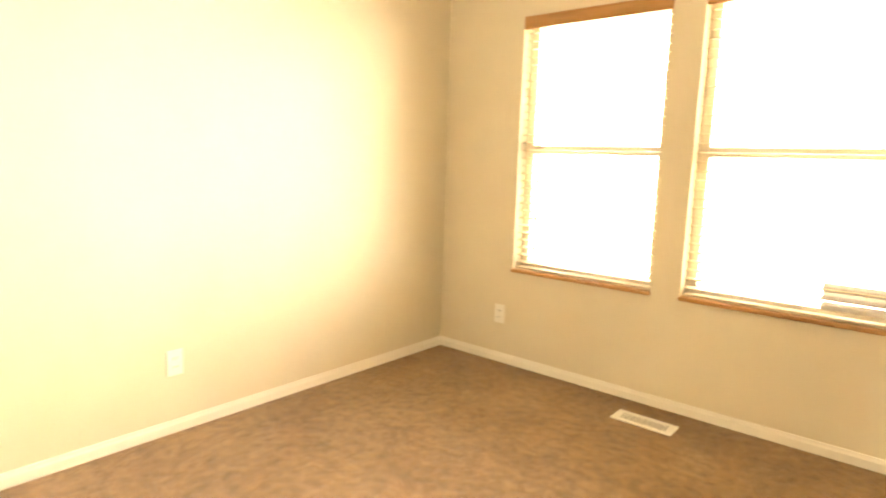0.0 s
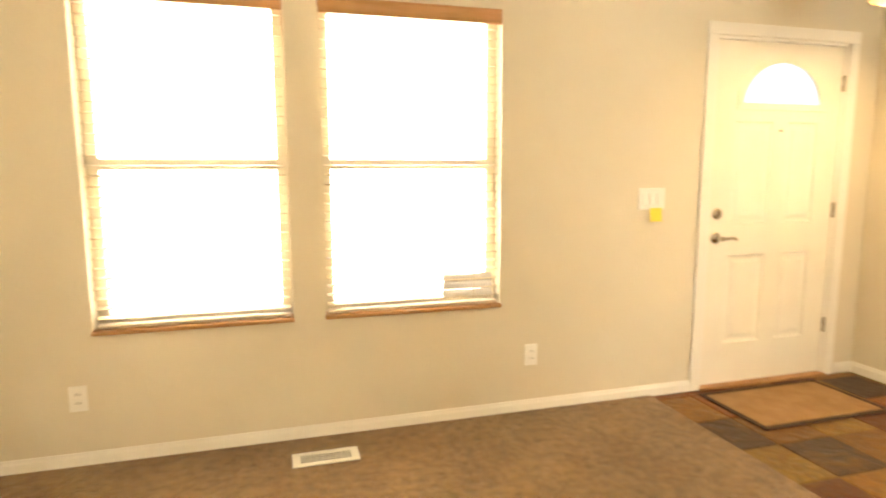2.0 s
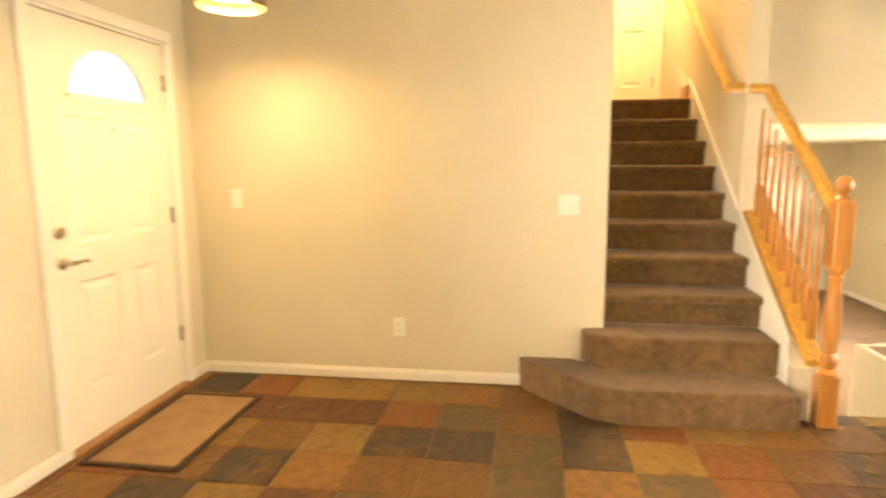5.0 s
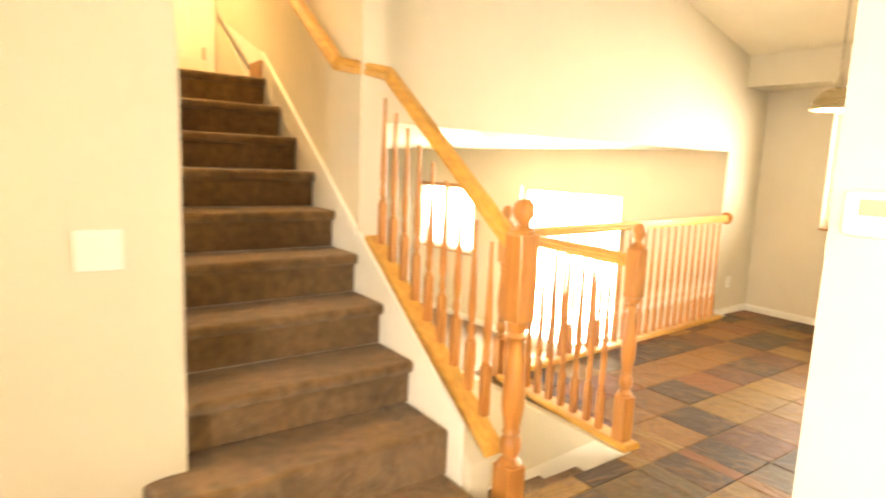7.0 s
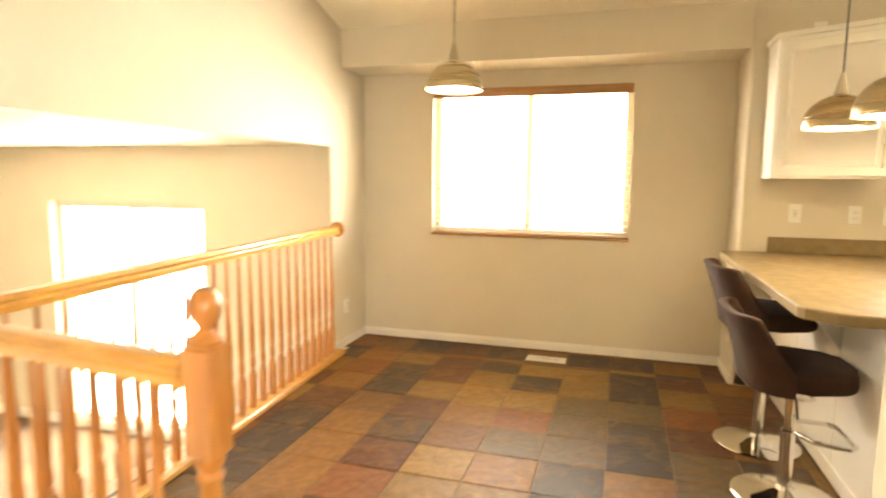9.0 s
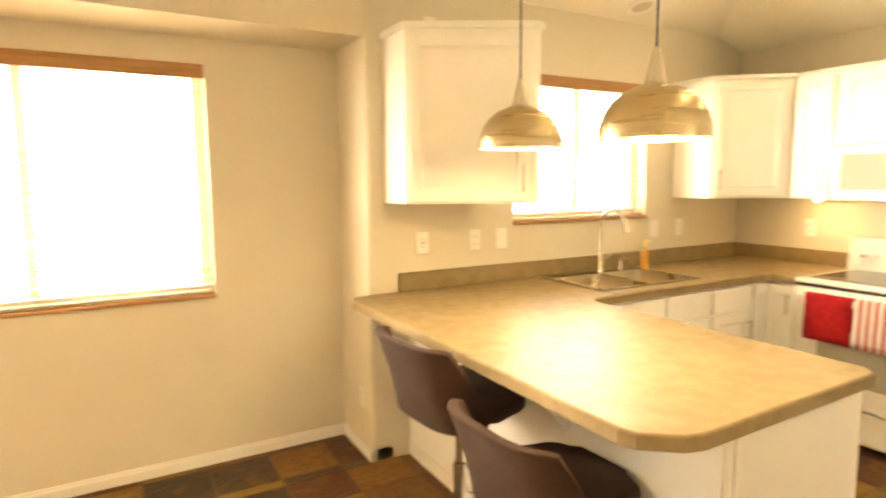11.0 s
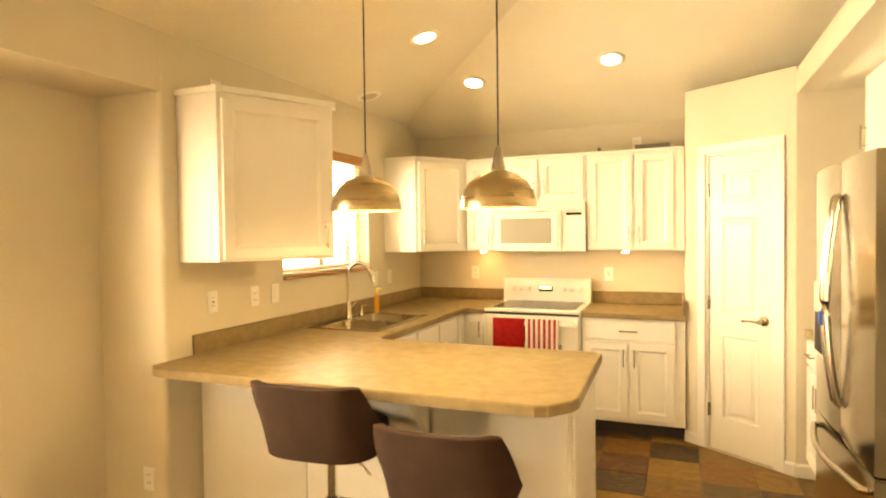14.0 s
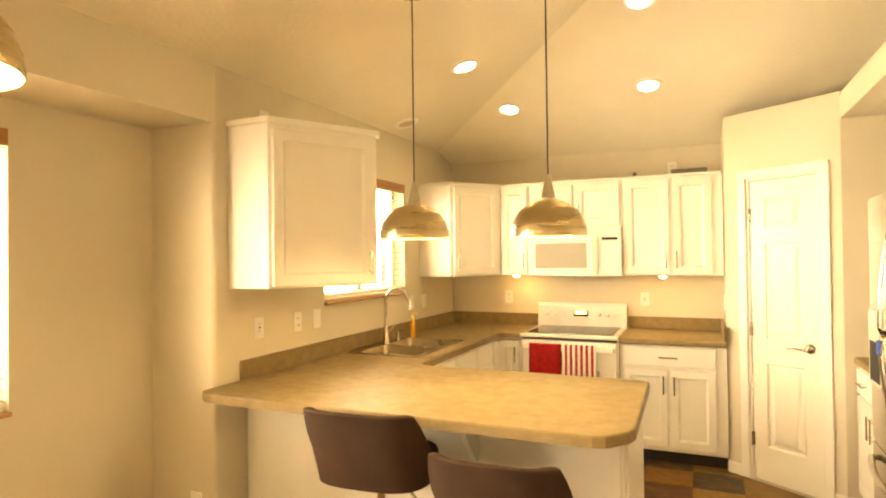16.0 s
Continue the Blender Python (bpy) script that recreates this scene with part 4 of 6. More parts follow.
# ---- kitchen ----
def bar_handle(parent, x, z, length=0.13, upright=True, y=-0.02):
    """A slim bar pull on two posts; local front at -y."""
    h = length / 2
    bm = bmesh.new()
    if upright:
        add_tube(bm, [(x, y - 0.026, z - h), (x, y - 0.026, z + h)], 0.0055, 8)
        for dz in (-h * 0.72, h * 0.72):
            add_tube(bm, [(x, y + 0.001, z + dz), (x, y - 0.026, z + dz)], 0.0045, 8)
    else:
        add_tube(bm, [(x - h, y - 0.026, z), (x + h, y - 0.026, z)], 0.0055, 8)
        for dx in (-h * 0.72, h * 0.72):
            add_tube(bm, [(x + dx, y + 0.001, z), (x + dx, y - 0.026, z)], 0.0045, 8)
    part("handle", bm, NICKEL, parent, "brushed nickel bar handle", True)


def cab_door(parent, x0, x1, z0, z1, handle=None, name="door", flat=False):
    """A frame-and-panel front proud of the carcass at y = 0."""
    bm = bmesh.new()
    f = 0.052
    if flat:
        add_box(bm, x0, x1, -0.02, -0.001, z0, z1, 0.005, 2)
    else:
        rings = []
        for i, y in ((0, -0.001), (0, -0.017), (0.003, -0.02), (f, -0.02), (f + 0.004, -0.016), (f + 0.015, -0.009)):
            rings.append([bm.verts.new(p) for p in ((x0 + i, y, z0 + i), (x1 - i, y, z0 + i), (x1 - i, y, z1 - i), (x0 + i, y, z1 - i))])
        for a, b in zip(rings, rings[1:]):
            for i in range(4):
                bm.faces.new((a[i], a[(i + 1) % 4], b[(i + 1) % 4], b[i]))
        bm.faces.new(rings[-1]), bm.faces.new(rings[0][::-1])
    d = part(name, bm, CABW, parent)
    if handle:
        side, up = handle
        if side == "mid":
            bar_handle(d, (x0 + x1) / 2, (z0 + z1) / 2, 0.13, False)
        else:
            hx = x0 + 0.028 if side == "l" else x1 - 0.028
            bar_handle(d, hx, z1 - 0.11 if up else z0 + 0.11, 0.13, True)
    return d


def cabinet(name, label, w, depth, z0, z1, place, fronts, group, toe=False, crown=False, sunk=0.0):
    """fronts: (x0, x1, z0, z1, handle, name, flat)."""
    ob = thing(name, label, "cabinet", place, group)
    if sunk:
        bm = box(0, w, 0, 0.09, z0 + 0.10, z1)
        add_box(bm, 0, w, 0.0901, depth, z0 + 0.10, z1 - sunk)
    else:
        bm = box(0, w, 0, depth, z0 + (0.10 if toe else 0), z1, 0.002, 1)
    part("body", bm, CABW, ob)
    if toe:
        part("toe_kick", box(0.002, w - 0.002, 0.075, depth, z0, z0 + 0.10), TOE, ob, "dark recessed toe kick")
    if crown:
        bm = bmesh.new()
        add_box(bm, -0.004, w + 0.004, -0.026, depth, z1 + 0.001, z1 + 0.022, 0.004, 2)
        part("crown", bm, CABW, ob)
    for f in fronts:
        cab_door(ob, *f)
    return ob


RY0, RY1 = -3.725, -2.965               # the range and the microwave over it
UF, LF = -1.865, -1.575                 # fronts of the wall and base cabinets
UZ0, UZ1 = 1.37, 2.135
U = "white wall cabinets"
east = lambda y, x: pose(x, y, 0, 0, 0, 90)
w = -2.24 - RY1
w = abs(w)
cabinet("wall_cabinet", "white painted two-door wall cabinet beside the microwave", w, UF - KX - 0.003, UZ0, UZ1, east(RY1 + 0.001, UF),
        [(0.022, w / 2 - 0.012, UZ0 + 0.012, UZ1 - 0.02, ("r", False)), (w / 2 + 0.012, w - 0.075, UZ0 + 0.012, UZ1 - 0.02, ("l", False))], U)
w = RY1 - RY0
cabinet("wall_cabinet", "short white two-door cabinet above the microwave", w - 0.002, UF - KX - 0.003, 1.757, UZ1, east(RY0 + 0.001, UF),
        [(0.02, w / 2 - 0.012, 1.775, UZ1 - 0.02, ("r", False)), (w / 2 + 0.012, w - 0.02, 1.775, UZ1 - 0.02, ("l", False))], U)
w = 3.985 + RY0
cabinet("wall_cabinet", "narrow white single-door wall cabinet", w - 0.002, UF - KX - 0.003, UZ0, UZ1, east(-3.985, UF),
        [(0.015, w - 0.02, UZ0 + 0.012, UZ1 - 0.02, ("r", False))], U)
# corner wall cabinet with a slanted door
ca, cb = Vector((-1.465, -4.29, 0)), Vector((UF, -3.987, 0))
ob = thing("corner_cabinet", "white corner wall cabinet with a slanted door", "cabinet", None, U)
part("body", prism([(KX + 0.003, SY + 0.003), (-1.465, SY + 0.003), (ca.x, ca.y), (cb.x, cb.y), (KX + 0.003, -3.987)], UZ0, UZ1), CABW, ob)
d = cb - ca
turn = math.degrees(math.atan2(d.y, d.x))
dd = cab_door(ob, 0.03, d.length - 0.035, UZ0 + 0.012, UZ1 - 0.02, ("l", False))
dd.matrix_basis = pose(ca.x, ca.y, 0, 0, 0, turn)
bm = prism([(KX + 0.003, SY + 0.003), (-1.455, SY + 0.003), (ca.x + 0.012, ca.y + 0.012), (cb.x + 0.012, cb.y + 0.006), (cb.x + 0.014, -2.245), (KX + 0.003, -2.245)], UZ1 + 0.001, UZ1 + 0.020)
tagged(mesh_ob("cabinet_crown", bm, CABW), "white crown board along the wall cabinets", "trim", kind="structure")

# end wall cabinet over the peninsula, its door turned to the dining room
ea, eb = Vector((0.724, -4.325, 0)), Vector((0.185, -4.03, 0))
EZ0, EZ1 = 1.39, 2.205
ob = thing("end_cabinet", "white end wall cabinet with a slanted door and crown", "cabinet", None, U)
part("body", prism([(0.724, SY + 0.003), (ea.x, ea.y), (eb.x, eb.y), (0.13, -4.06), (0.13, SY + 0.003)], EZ0, EZ1), CABW, ob)
d = eb - ea
turn = math.degrees(math.atan2(d.y, d.x))
dd = cab_door(ob, 0.02, d.length - 0.03, EZ0 + 0.012, EZ1 - 0.03, ("r", False))
dd.matrix_basis = pose(ea.x, ea.y, 0, 0, 0, turn)
bm = prism([(0.736, SY + 0.003), (ea.x + 0.014, ea.y + 0.010), (eb.x - 0.004, eb.y + 0.022), (0.118, -4.045), (0.118, SY + 0.003)], EZ1 + 0.001, EZ1 + 0.03, "z")
part("crown", bm, CABW, ob)

# base cabinets
B = "white base cabinets"
w = abs(-2.24 - RY1)
cabinet("base_cabinet", "white base cabinet with one drawer and two doors", w, LF - KX - 0.003, 0.0, 0.872, east(RY1 + 0.002, LF),
        [(0.02, w - 0.07, 0.715, 0.855, ("mid", True), "drawer", True), (0.02, w / 2 - 0.03, 0.13, 0.695, ("r", True)), (w / 2 - 0.012, w - 0.07, 0.13, 0.695, ("l", True))], B, True)
w = RY0 + 3.925
cabinet("base_cabinet", "narrow white base cabinet beside the range", w - 0.002, LF - KX - 0.003, 0.0, 0.872, east(-3.925, LF),
        [(0.012, w - 0.02, 0.13, 0.855, ("r", True))], B, True)
north = lambda x: pose(x, -3.925, 0, 0, 0, 180)
cabinet("base_cabinet", "narrow white base cabinet at the corner", 0.16, 0.645, 0.0, 0.872, north(-1.415), [(0.01, 0.15, 0.13, 0.855, None)], B, True)
cabinet("sink_cabinet", "white sink base cabinet with two false drawers and doors", 1.19, 0.645, 0.0, 0.872, north(-0.224),
        [(0.02, 0.40, 0.715, 0.855, None, "drawer_front", True), (0.42, 0.79, 0.715, 0.855, None, "drawer_front", True), (0.81, 1.17, 0.715, 0.855, None, "drawer_front", True),
         (0.02, 0.40, 0.13, 0.695, ("l", True)), (0.42, 0.79, 0.13, 0.695, ("r", True)), (0.81, 1.17, 0.13, 0.695, ("r", True))], B, True, False, 0.16)
pen = thing("peninsula_cabinet", "white panelled peninsula base under the breakfast bar", "cabinet", None, B)
PX0, PX1, PY1 = -0.04, 0.60, -2.68
part("body", box(PX0, PX1, SY + 0.003, PY1, 0.0, 0.872, 0.003, 1), CABW, pen)
for a, b in ((SY + 0.02, -3.93), (-3.925, -3.30), (-3.295, PY1 - 0.015)):
    part("panel", box(PX1 + 0.0005, PX1 + 0.012, a, b, 0.085, 0.868, 0.004, 1), CABW, pen)
part("end_panel", box(PX0 + 0.01, PX1 - 0.01, PY1 + 0.0005, PY1 + 0.012, 0.085, 0.868, 0.004, 1), CABW, pen)
part("base_board", box(PX1 + 0.0005, PX1 + 0.014, SY + 0.02, PY1 - 0.01, 0.004, 0.084, 0.004, 1), TRIM, pen)
part("support", prism([(PX1 + 0.013, 0.868), (PX1 + 0.20, 0.868), (PX1 + 0.20, 0.845), (PX1 + 0.013, 0.62)], -3.31, -3.285, "y"), CABW, pen)

# worktops
CT0, CT1 = 0.873, 0.915
def rim(pts, mat_, name, label):
    bm = prism(pts, CT0, CT1)
    es = [e for e in bm.edges if abs(e.verts[0].co.z - e.verts[1].co.z) < 1e-6]
    bmesh.ops.bevel(bm, geom=es, offset=0.010, segments=3, affect="EDGES", profile=0.5)
    return tagged(mesh_ob(name, bm, mat_, True), label, "countertop")


SX0, SX1, SY0, SY1 = -1.02, -0.27, -4.50, -4.02      # cut-out of the sink
bm = bmesh.new()
near = [(0.90, SY + 0.002), (0.935, -4.53), (0.945, -4.47), (0.945, -3.6), (0.945, -2.75), (0.93, -2.705), (0.845, -2.635), (0.79, -2.62), (-0.02, -2.635), (-0.062, -2.68), (-0.062, -3.86), (-0.10, -3.895)]
outline = near + [(SX1, -3.895), (SX1, SY + 0.002)]
for pts in (outline, [(SX1, SY1), (SX1, -3.895), (SX0, -3.895), (SX0, SY1)], [(SX1, SY0), (SX1, SY + 0.002), (SX0, SY + 0.002), (SX0, SY0)],
            [(SX0, SY + 0.002), (SX0, -3.895), (-1.50, -3.895), (-1.54, -3.86), (-1.54, RY0 - 0.002), (KX + 0.002, RY0 - 0.002), (KX + 0.002, SY + 0.002)]):
    add_prism(bm, pts, CT0, CT1)
bmesh.ops.remove_doubles(bm, verts=bm.verts[:], dist=1e-4)
es = [e for e in bm.edges if abs(e.verts[0].co.z - CT1) < 1e-5 and abs(e.verts[1].co.z - CT1) < 1e-5 and e.calc_face_angle(0) > 1.2
      and not (SX0 - 0.01 < e.verts[0].co.x < SX1 + 0.01 and SX0 - 0.01 < e.verts[1].co.x < SX1 + 0.01 and e.verts[0].co.y < -3.9)]
bmesh.ops.bevel(bm, geom=es, offset=0.009, segments=3, affect="EDGES", profile=0.5)
top = tagged(mesh_ob("countertop", bm, COUNTER), "tan stone-look laminate countertop with breakfast bar", "countertop")
rim([(KX + 0.002, RY1 + 0.002), (-1.535, RY1 + 0.002), (-1.535, -2.236), (KX + 0.002, -2.236)], COUNTER, "countertop", "short tan laminate countertop beside the range")
bm = box(KX + 0.022, 0.655, SY + 0.002, SY + 0.021, CT1, CT1 + 0.10, 0.003, 1)
tagged(mesh_ob("backsplash", bm, COUNTER), "low tan laminate backsplash under the sink window", "backsplash")
bm = box(KX + 0.002, KX + 0.021, SY + 0.002, RY0 - 0.002, CT1, CT1 + 0.10, 0.003, 1)
tagged(mesh_ob("backsplash", bm, COUNTER), "low tan laminate backsplash in the corner", "backsplash")
bm = box(KX + 0.002, KX + 0.021, RY1 + 0.002, -2.236, CT1, CT1 + 0.10, 0.003, 1)
add_box(bm, KX + 0.022, -1.545, -2.257, -2.237, CT1, CT1 + 0.10, 0.003, 1)
tagged(mesh_ob("backsplash", bm, COUNTER), "low tan laminate backsplash beside the range", "backsplash")

# sink and tap
sk = thing("kitchen_sink", "stainless double-bowl sink set in the counter", "sink")
bm = bmesh.new()
r = 0.018
for b in ((SX0 - r, SX1 + r, SY0 - r, SY0 + 0.05), (SX0 - r, SX1 + r, SY1 - 0.02, SY1 + r), (SX0 - r, SX0 + 0.02, SY0 + 0.05, SY1 - 0.02), (SX1 - 0.02, SX1 + r, SY0 + 0.05, SY1 - 0.02),
          ((SX0 + SX1) / 2 - 0.018, (SX0 + SX1) / 2 + 0.018, SY0 + 0.05, SY1 - 0.02)):
    add_box(bm, b[0], b[1], b[2], b[3], CT1 + 0.0005, CT1 + 0.005)
part("rim", bm, STEEL, sk)
xm = (SX0 + SX1) / 2
for a, b in ((SX0 + 0.02, xm - 0.018), (xm + 0.018, SX1 - 0.02)):
    bm = bmesh.new()
    y0, y1, zt, zb = SY0 + 0.05, SY1 - 0.02, CT1 + 0.004, CT1 - 0.17
    hi = [bm.verts.new(p) for p in ((a, y0, zt), (b, y0, zt), (b, y1, zt), (a, y1, zt))]
    g = 0.025
    lo = [bm.verts.new(p) for p in ((a + g, y0 + g, zb), (b - g, y0 + g, zb), (b - g, y1 - g, zb), (a + g, y1 - g, zb))]
    for i in range(4):
        bm.faces.new((hi[i], hi[(i + 1) % 4], lo[(i + 1) % 4], lo[i]))
    bm.faces.new(lo)
    bmesh.ops.bevel(bm, geom=[e for e in bm.edges if not e.is_boundary], offset=0.03, segments=3, affect="EDGES", profile=0.5)
    bw = part("bowl", bm, SINKST, sk, "", True)
    part("drain", lathe([(0, 0.0), (0.04, 0.0), (0.042, 0.003), (0.03, 0.004), (0, 0.002)], 18, ((a + b) / 2, (y0 + y1) / 2, zb + 0.001)), CHROME, bw)
tap = thing("kitchen_faucet", "brushed nickel gooseneck faucet behind the sink", "faucet", pose(-0.70, -4.475, CT1 + 0.005))
part("base", lathe([(0, 0), (0.028, 0), (0.028, 0.006), (0.02, 0.02), (0.019, 0.10), (0.015, 0.12), (0, 0.12)], 20), NICKEL, tap, "", True)
arc = [(0, 0, 0.10), (0, 0, 0.30)] + [(-0.01 * (1 - math.cos(a)), 0.085 * (1 - math.cos(a)), 0.30 + 0.095 * math.sin(a)) for a in (math.pi * i / 12 for i in range(1, 11))]
part("spout", tube(arc, 0.0115, 12), NICKEL, tap, "", True)
e = arc[-1]
part("spray_head", tube([e, (e[0] - 0.002, e[1] + 0.022, e[2] - 0.035), (e[0] - 0.002, e[1] + 0.035, e[2] - 0.085)], 0.0165, 12), NICKEL, tap, "", True)
part("lever", tube([(0, 0, 0.07), (-0.045, 0.01, 0.085), (-0.085, 0.02, 0.12)], 0.006, 8), NICKEL, tap, "", True)
pump = thing("soap_pump", "small nickel soap pump beside the faucet", "soap dispenser", pose(-0.87, -4.47, CT1 + 0.005))
part("body", lathe([(0, 0), (0.02, 0), (0.02, 0.008), (0.012, 0.02), (0.011, 0.055), (0, 0.057)], 16), NICKEL, pump, "", True)
part("nozzle", tube([(0, 0, 0.055), (0, 0.0, 0.07), (-0.01, 0.05, 0.075)], 0.006, 8), NICKEL, pump, "", True)
soap = thing("soap_bottle", "amber dish soap bottle with a yellow pump top", "bottle", pose(-1.06, -4.44, CT1 + 0.001))
part("bottle", lathe([(0, 0), (0.028, 0), (0.03, 0.01), (0.03, 0.10), (0.022, 0.125), (0.010, 0.14), (0.010, 0.15), (0, 0.15)], 18, squeeze=0.65), SOAP, soap, "", True)
part("pump_top", add_tube(lathe([(0, 0.15), (0.012, 0.15), (0.012, 0.165), (0.004, 0.17), (0.004, 0.19), (0, 0.19)], 12), [(0, 0, 0.188), (0.0, 0.04, 0.186)], 0.005, 8), YELLOW, soap, "yellow pump top", True)

# range
rg = thing("kitchen_range", "white electric range with black glass cooktop", "stove", pose(0, RY0 + 0.003, 0))
L = RY1 - RY0 - 0.006
FX = -1.525
part("body", box(KX + 0.03, FX - 0.03, 0, L, 0.03, 0.895, 0.004, 1), APPL, rg)
part("cooktop", box(KX + 0.06, FX + 0.012, -0.0, L, 0.896, 0.922, 0.008, 2), APPL, rg)
part("glass_top", box(KX + 0.10, FX - 0.055, 0.045, L - 0.045, 0.9225, 0.926, 0.002, 1), BLACKGL, rg, "black ceramic glass top")
bm = prism([(KX + 0.03, 0.90), (KX + 0.115, 0.905), (KX + 0.095, 1.10), (KX + 0.075, 1.125), (KX + 0.03, 1.125)], 0.0, L, "y", 0.004)
part("backguard", bm, APPL, rg, "white sloping control panel")
pan = part("panel_band", prism([(KX + 0.112, 0.975), (KX + 0.117, 0.975), (KX + 0.107, 1.085), (KX + 0.102, 1.085)], 0.05, L - 0.05, "y"), APPL, rg)
part("clock", prism([(KX + 0.1135, 1.01), (KX + 0.1185, 1.01), (KX + 0.1125, 1.055), (KX + 0.1075, 1.055)], L / 2 - 0.06, L / 2 + 0.06, "y", 0.002), BLACKGL, rg, "dark clock display")
part("digits", prism([(KX + 0.1185, 1.032), (KX + 0.1195, 1.032), (KX + 0.1165, 1.050), (KX + 0.1155, 1.050)], L / 2 - 0.05, L / 2 + 0.045, "y"), CLOCKGLOW, rg, "lit yellow-green digits")
for yk in (0.085, 0.155, 0.225, L - 0.225, L - 0.155, L - 0.085):
    kb = part("knob", add_box(lathe([(0, 0), (0.021, 0), (0.021, 0.006), (0.016, 0.010), (0.015, 0.022), (0, 0.023)], 18), -0.004, 0.004, -0.014, 0.014, 0.020, 0.030), APPL, rg, "", True)
    kb.matrix_basis = pose(KX + 0.111, yk, 1.03, 0, 84, 0)
part("oven_door", box(FX - 0.03 + 0.001, FX, 0.012, L - 0.012, 0.235, 0.874, 0.008, 2), APPL, rg)
part("oven_window", box(FX + 0.0005, FX + 0.003, 0.14, L - 0.14, 0.36, 0.66, 0.002, 1), MWGLASS, rg)
part("oven_handle", add_box(add_box(box(FX + 0.025, FX + 0.045, 0.03, L - 0.03, 0.80, 0.835, 0.008, 3), FX, FX + 0.03, 0.03, 0.06, 0.803, 0.832), FX, FX + 0.03, L - 0.06, L - 0.03, 0.803, 0.832), APPL, rg, "white oven door handle")
part("drawer", box(FX - 0.03 + 0.001, FX, 0.012, L - 0.012, 0.05, 0.222, 0.006, 2), APPL, rg)
# solid dark strip paints the shade below the cooktop edge
part("vent_shade_strip", box(FX - 0.029, FX - 0.004, 0.012, L - 0.012, 0.879, 0.889), DARK, rg, "dark strip standing in for shade under the cooktop")


def towel(name, label, y0, y1, mats, stripes=0):
    tw = thing(name, label, "towel", None)
    base = RY0 + 0.003
    n = stripes or 1
    xf, xb, zt = FX + 0.052, FX + 0.018, 0.842
    for i in range(n):
        a, b = y0 + (y1 - y0) * i / n, y0 + (y1 - y0) * (i + 1) / n
        bm = bmesh.new()
        prof = [(xf - 0.002, 0.585)] + [(xf + 0.003 * math.sin(j * 1.1), 0.585 + (zt - 0.585) * j / 6) for j in range(1, 6)] + [(xf - 0.004, zt), ((xf + xb) / 2, zt + 0.008), (xb + 0.001, zt)] + [(xb, zt - 0.18 * j / 4) for j in range(1, 5)]
        cols_ = [a + (b - a) * k / 3 for k in range(4)]
        grid = [[bm.verts.new((x + 0.002 * math.sin(30 * y), base + y, z)) for y in cols_] for x, z in prof]
        for r0, r1 in zip(grid, grid[1:]):
            for k in range(3):
                bm.faces.new((r0[k], r0[k + 1], r1[k + 1], r1[k]))
        o = part("stripe" if stripes else "cloth", bm, mats[i % len(mats)], tw, "", True)
        md = o.modifiers.new("thick", "SOLIDIFY")
        md.thickness, md.offset = 0.004, 1
    return tw


towel("dish_towel", "plain red dish towel over the oven handle", 0.085, 0.335, [RED])
towel("dish_towel", "red and white striped dish towel over the oven handle", 0.345, 0.60, [WHITEC, RED], 13)

# microwave
mw = thing("microwave", "white over-the-range microwave with grey window", "microwave", pose(0, RY0 + 0.002, 0))
L = RY1 - RY0 - 0.004
MF = -1.81
part("body", box(KX + 0.003, MF - 0.03, 0, L, 1.362, 1.755, 0.004, 1), APPL, mw)
part("door", box(MF - 0.029, MF, 0.0, L * 0.755, 1.366, 1.69, 0.008, 2), APPL, mw)
part("window", box(MF + 0.0005, MF + 0.003, 0.06, L * 0.755 - 0.09, 1.43, 1.635, 0.004, 1), MWGLASS, mw, "grey dotted microwave window")
part("handle", add_box(add_box(box(MF + 0.022, MF + 0.038, L * 0.755 - 0.055, L * 0.755 - 0.03, 1.40, 1.67, 0.006, 2), MF - 0.001, MF + 0.025, L * 0.755 - 0.052, L * 0.755 - 0.033, 1.405, 1.425), MF - 0.001, MF + 0.025, L * 0.755 - 0.052, L * 0.755 - 0.033, 1.645, 1.665), APPL, mw)
part("control_panel", box(MF - 0.029, MF - 0.001, L * 0.757, L, 1.366, 1.69, 0.006, 2), APPL, mw)
part("display", box(MF - 0.0005, MF + 0.0012, L * 0.80, L * 0.96, 1.655, 1.675), BLACKGL, mw, "dark display")
for i in range(4):
    for j in range(3):
        yy = L * (0.80 + 0.055 * j)
        part("button", box(MF - 0.0005, MF + 0.001, yy, yy + L * 0.04, 1.43 + i * 0.05, 1.455 + i * 0.05), PLASTIC, mw)
bm = box(MF - 0.029, MF - 0.006, 0, L, 1.695, 1.754, 0.003, 1)
for i in range(4):
    add_box(bm, MF - 0.007, MF - 0.001, 0.01, L - 0.01, 1.700 + i * 0.0135, 1.708 + i * 0.0135)
part("vent_grille", bm, APPL, mw, "white slotted vent grille")
for ux, uy in ((-1.892, -2.67), (-2.02, RY0 - 0.16)):
    ul = thing("under_cabinet_light", "small lit puck light under the wall cabinet", "light", pose(ux, uy, UZ0), "puck lights")
    part("housing", lathe([(0, -0.012), (0.034, -0.012), (0.036, -0.001), (0, -0.001)], 20), PLASTIC, ul)
    part("diffuser", lathe([(0, -0.022), (0.02, -0.018), (0.026, -0.0125), (0, -0.0125)], 20), PUCK, ul, "glowing diffuser")

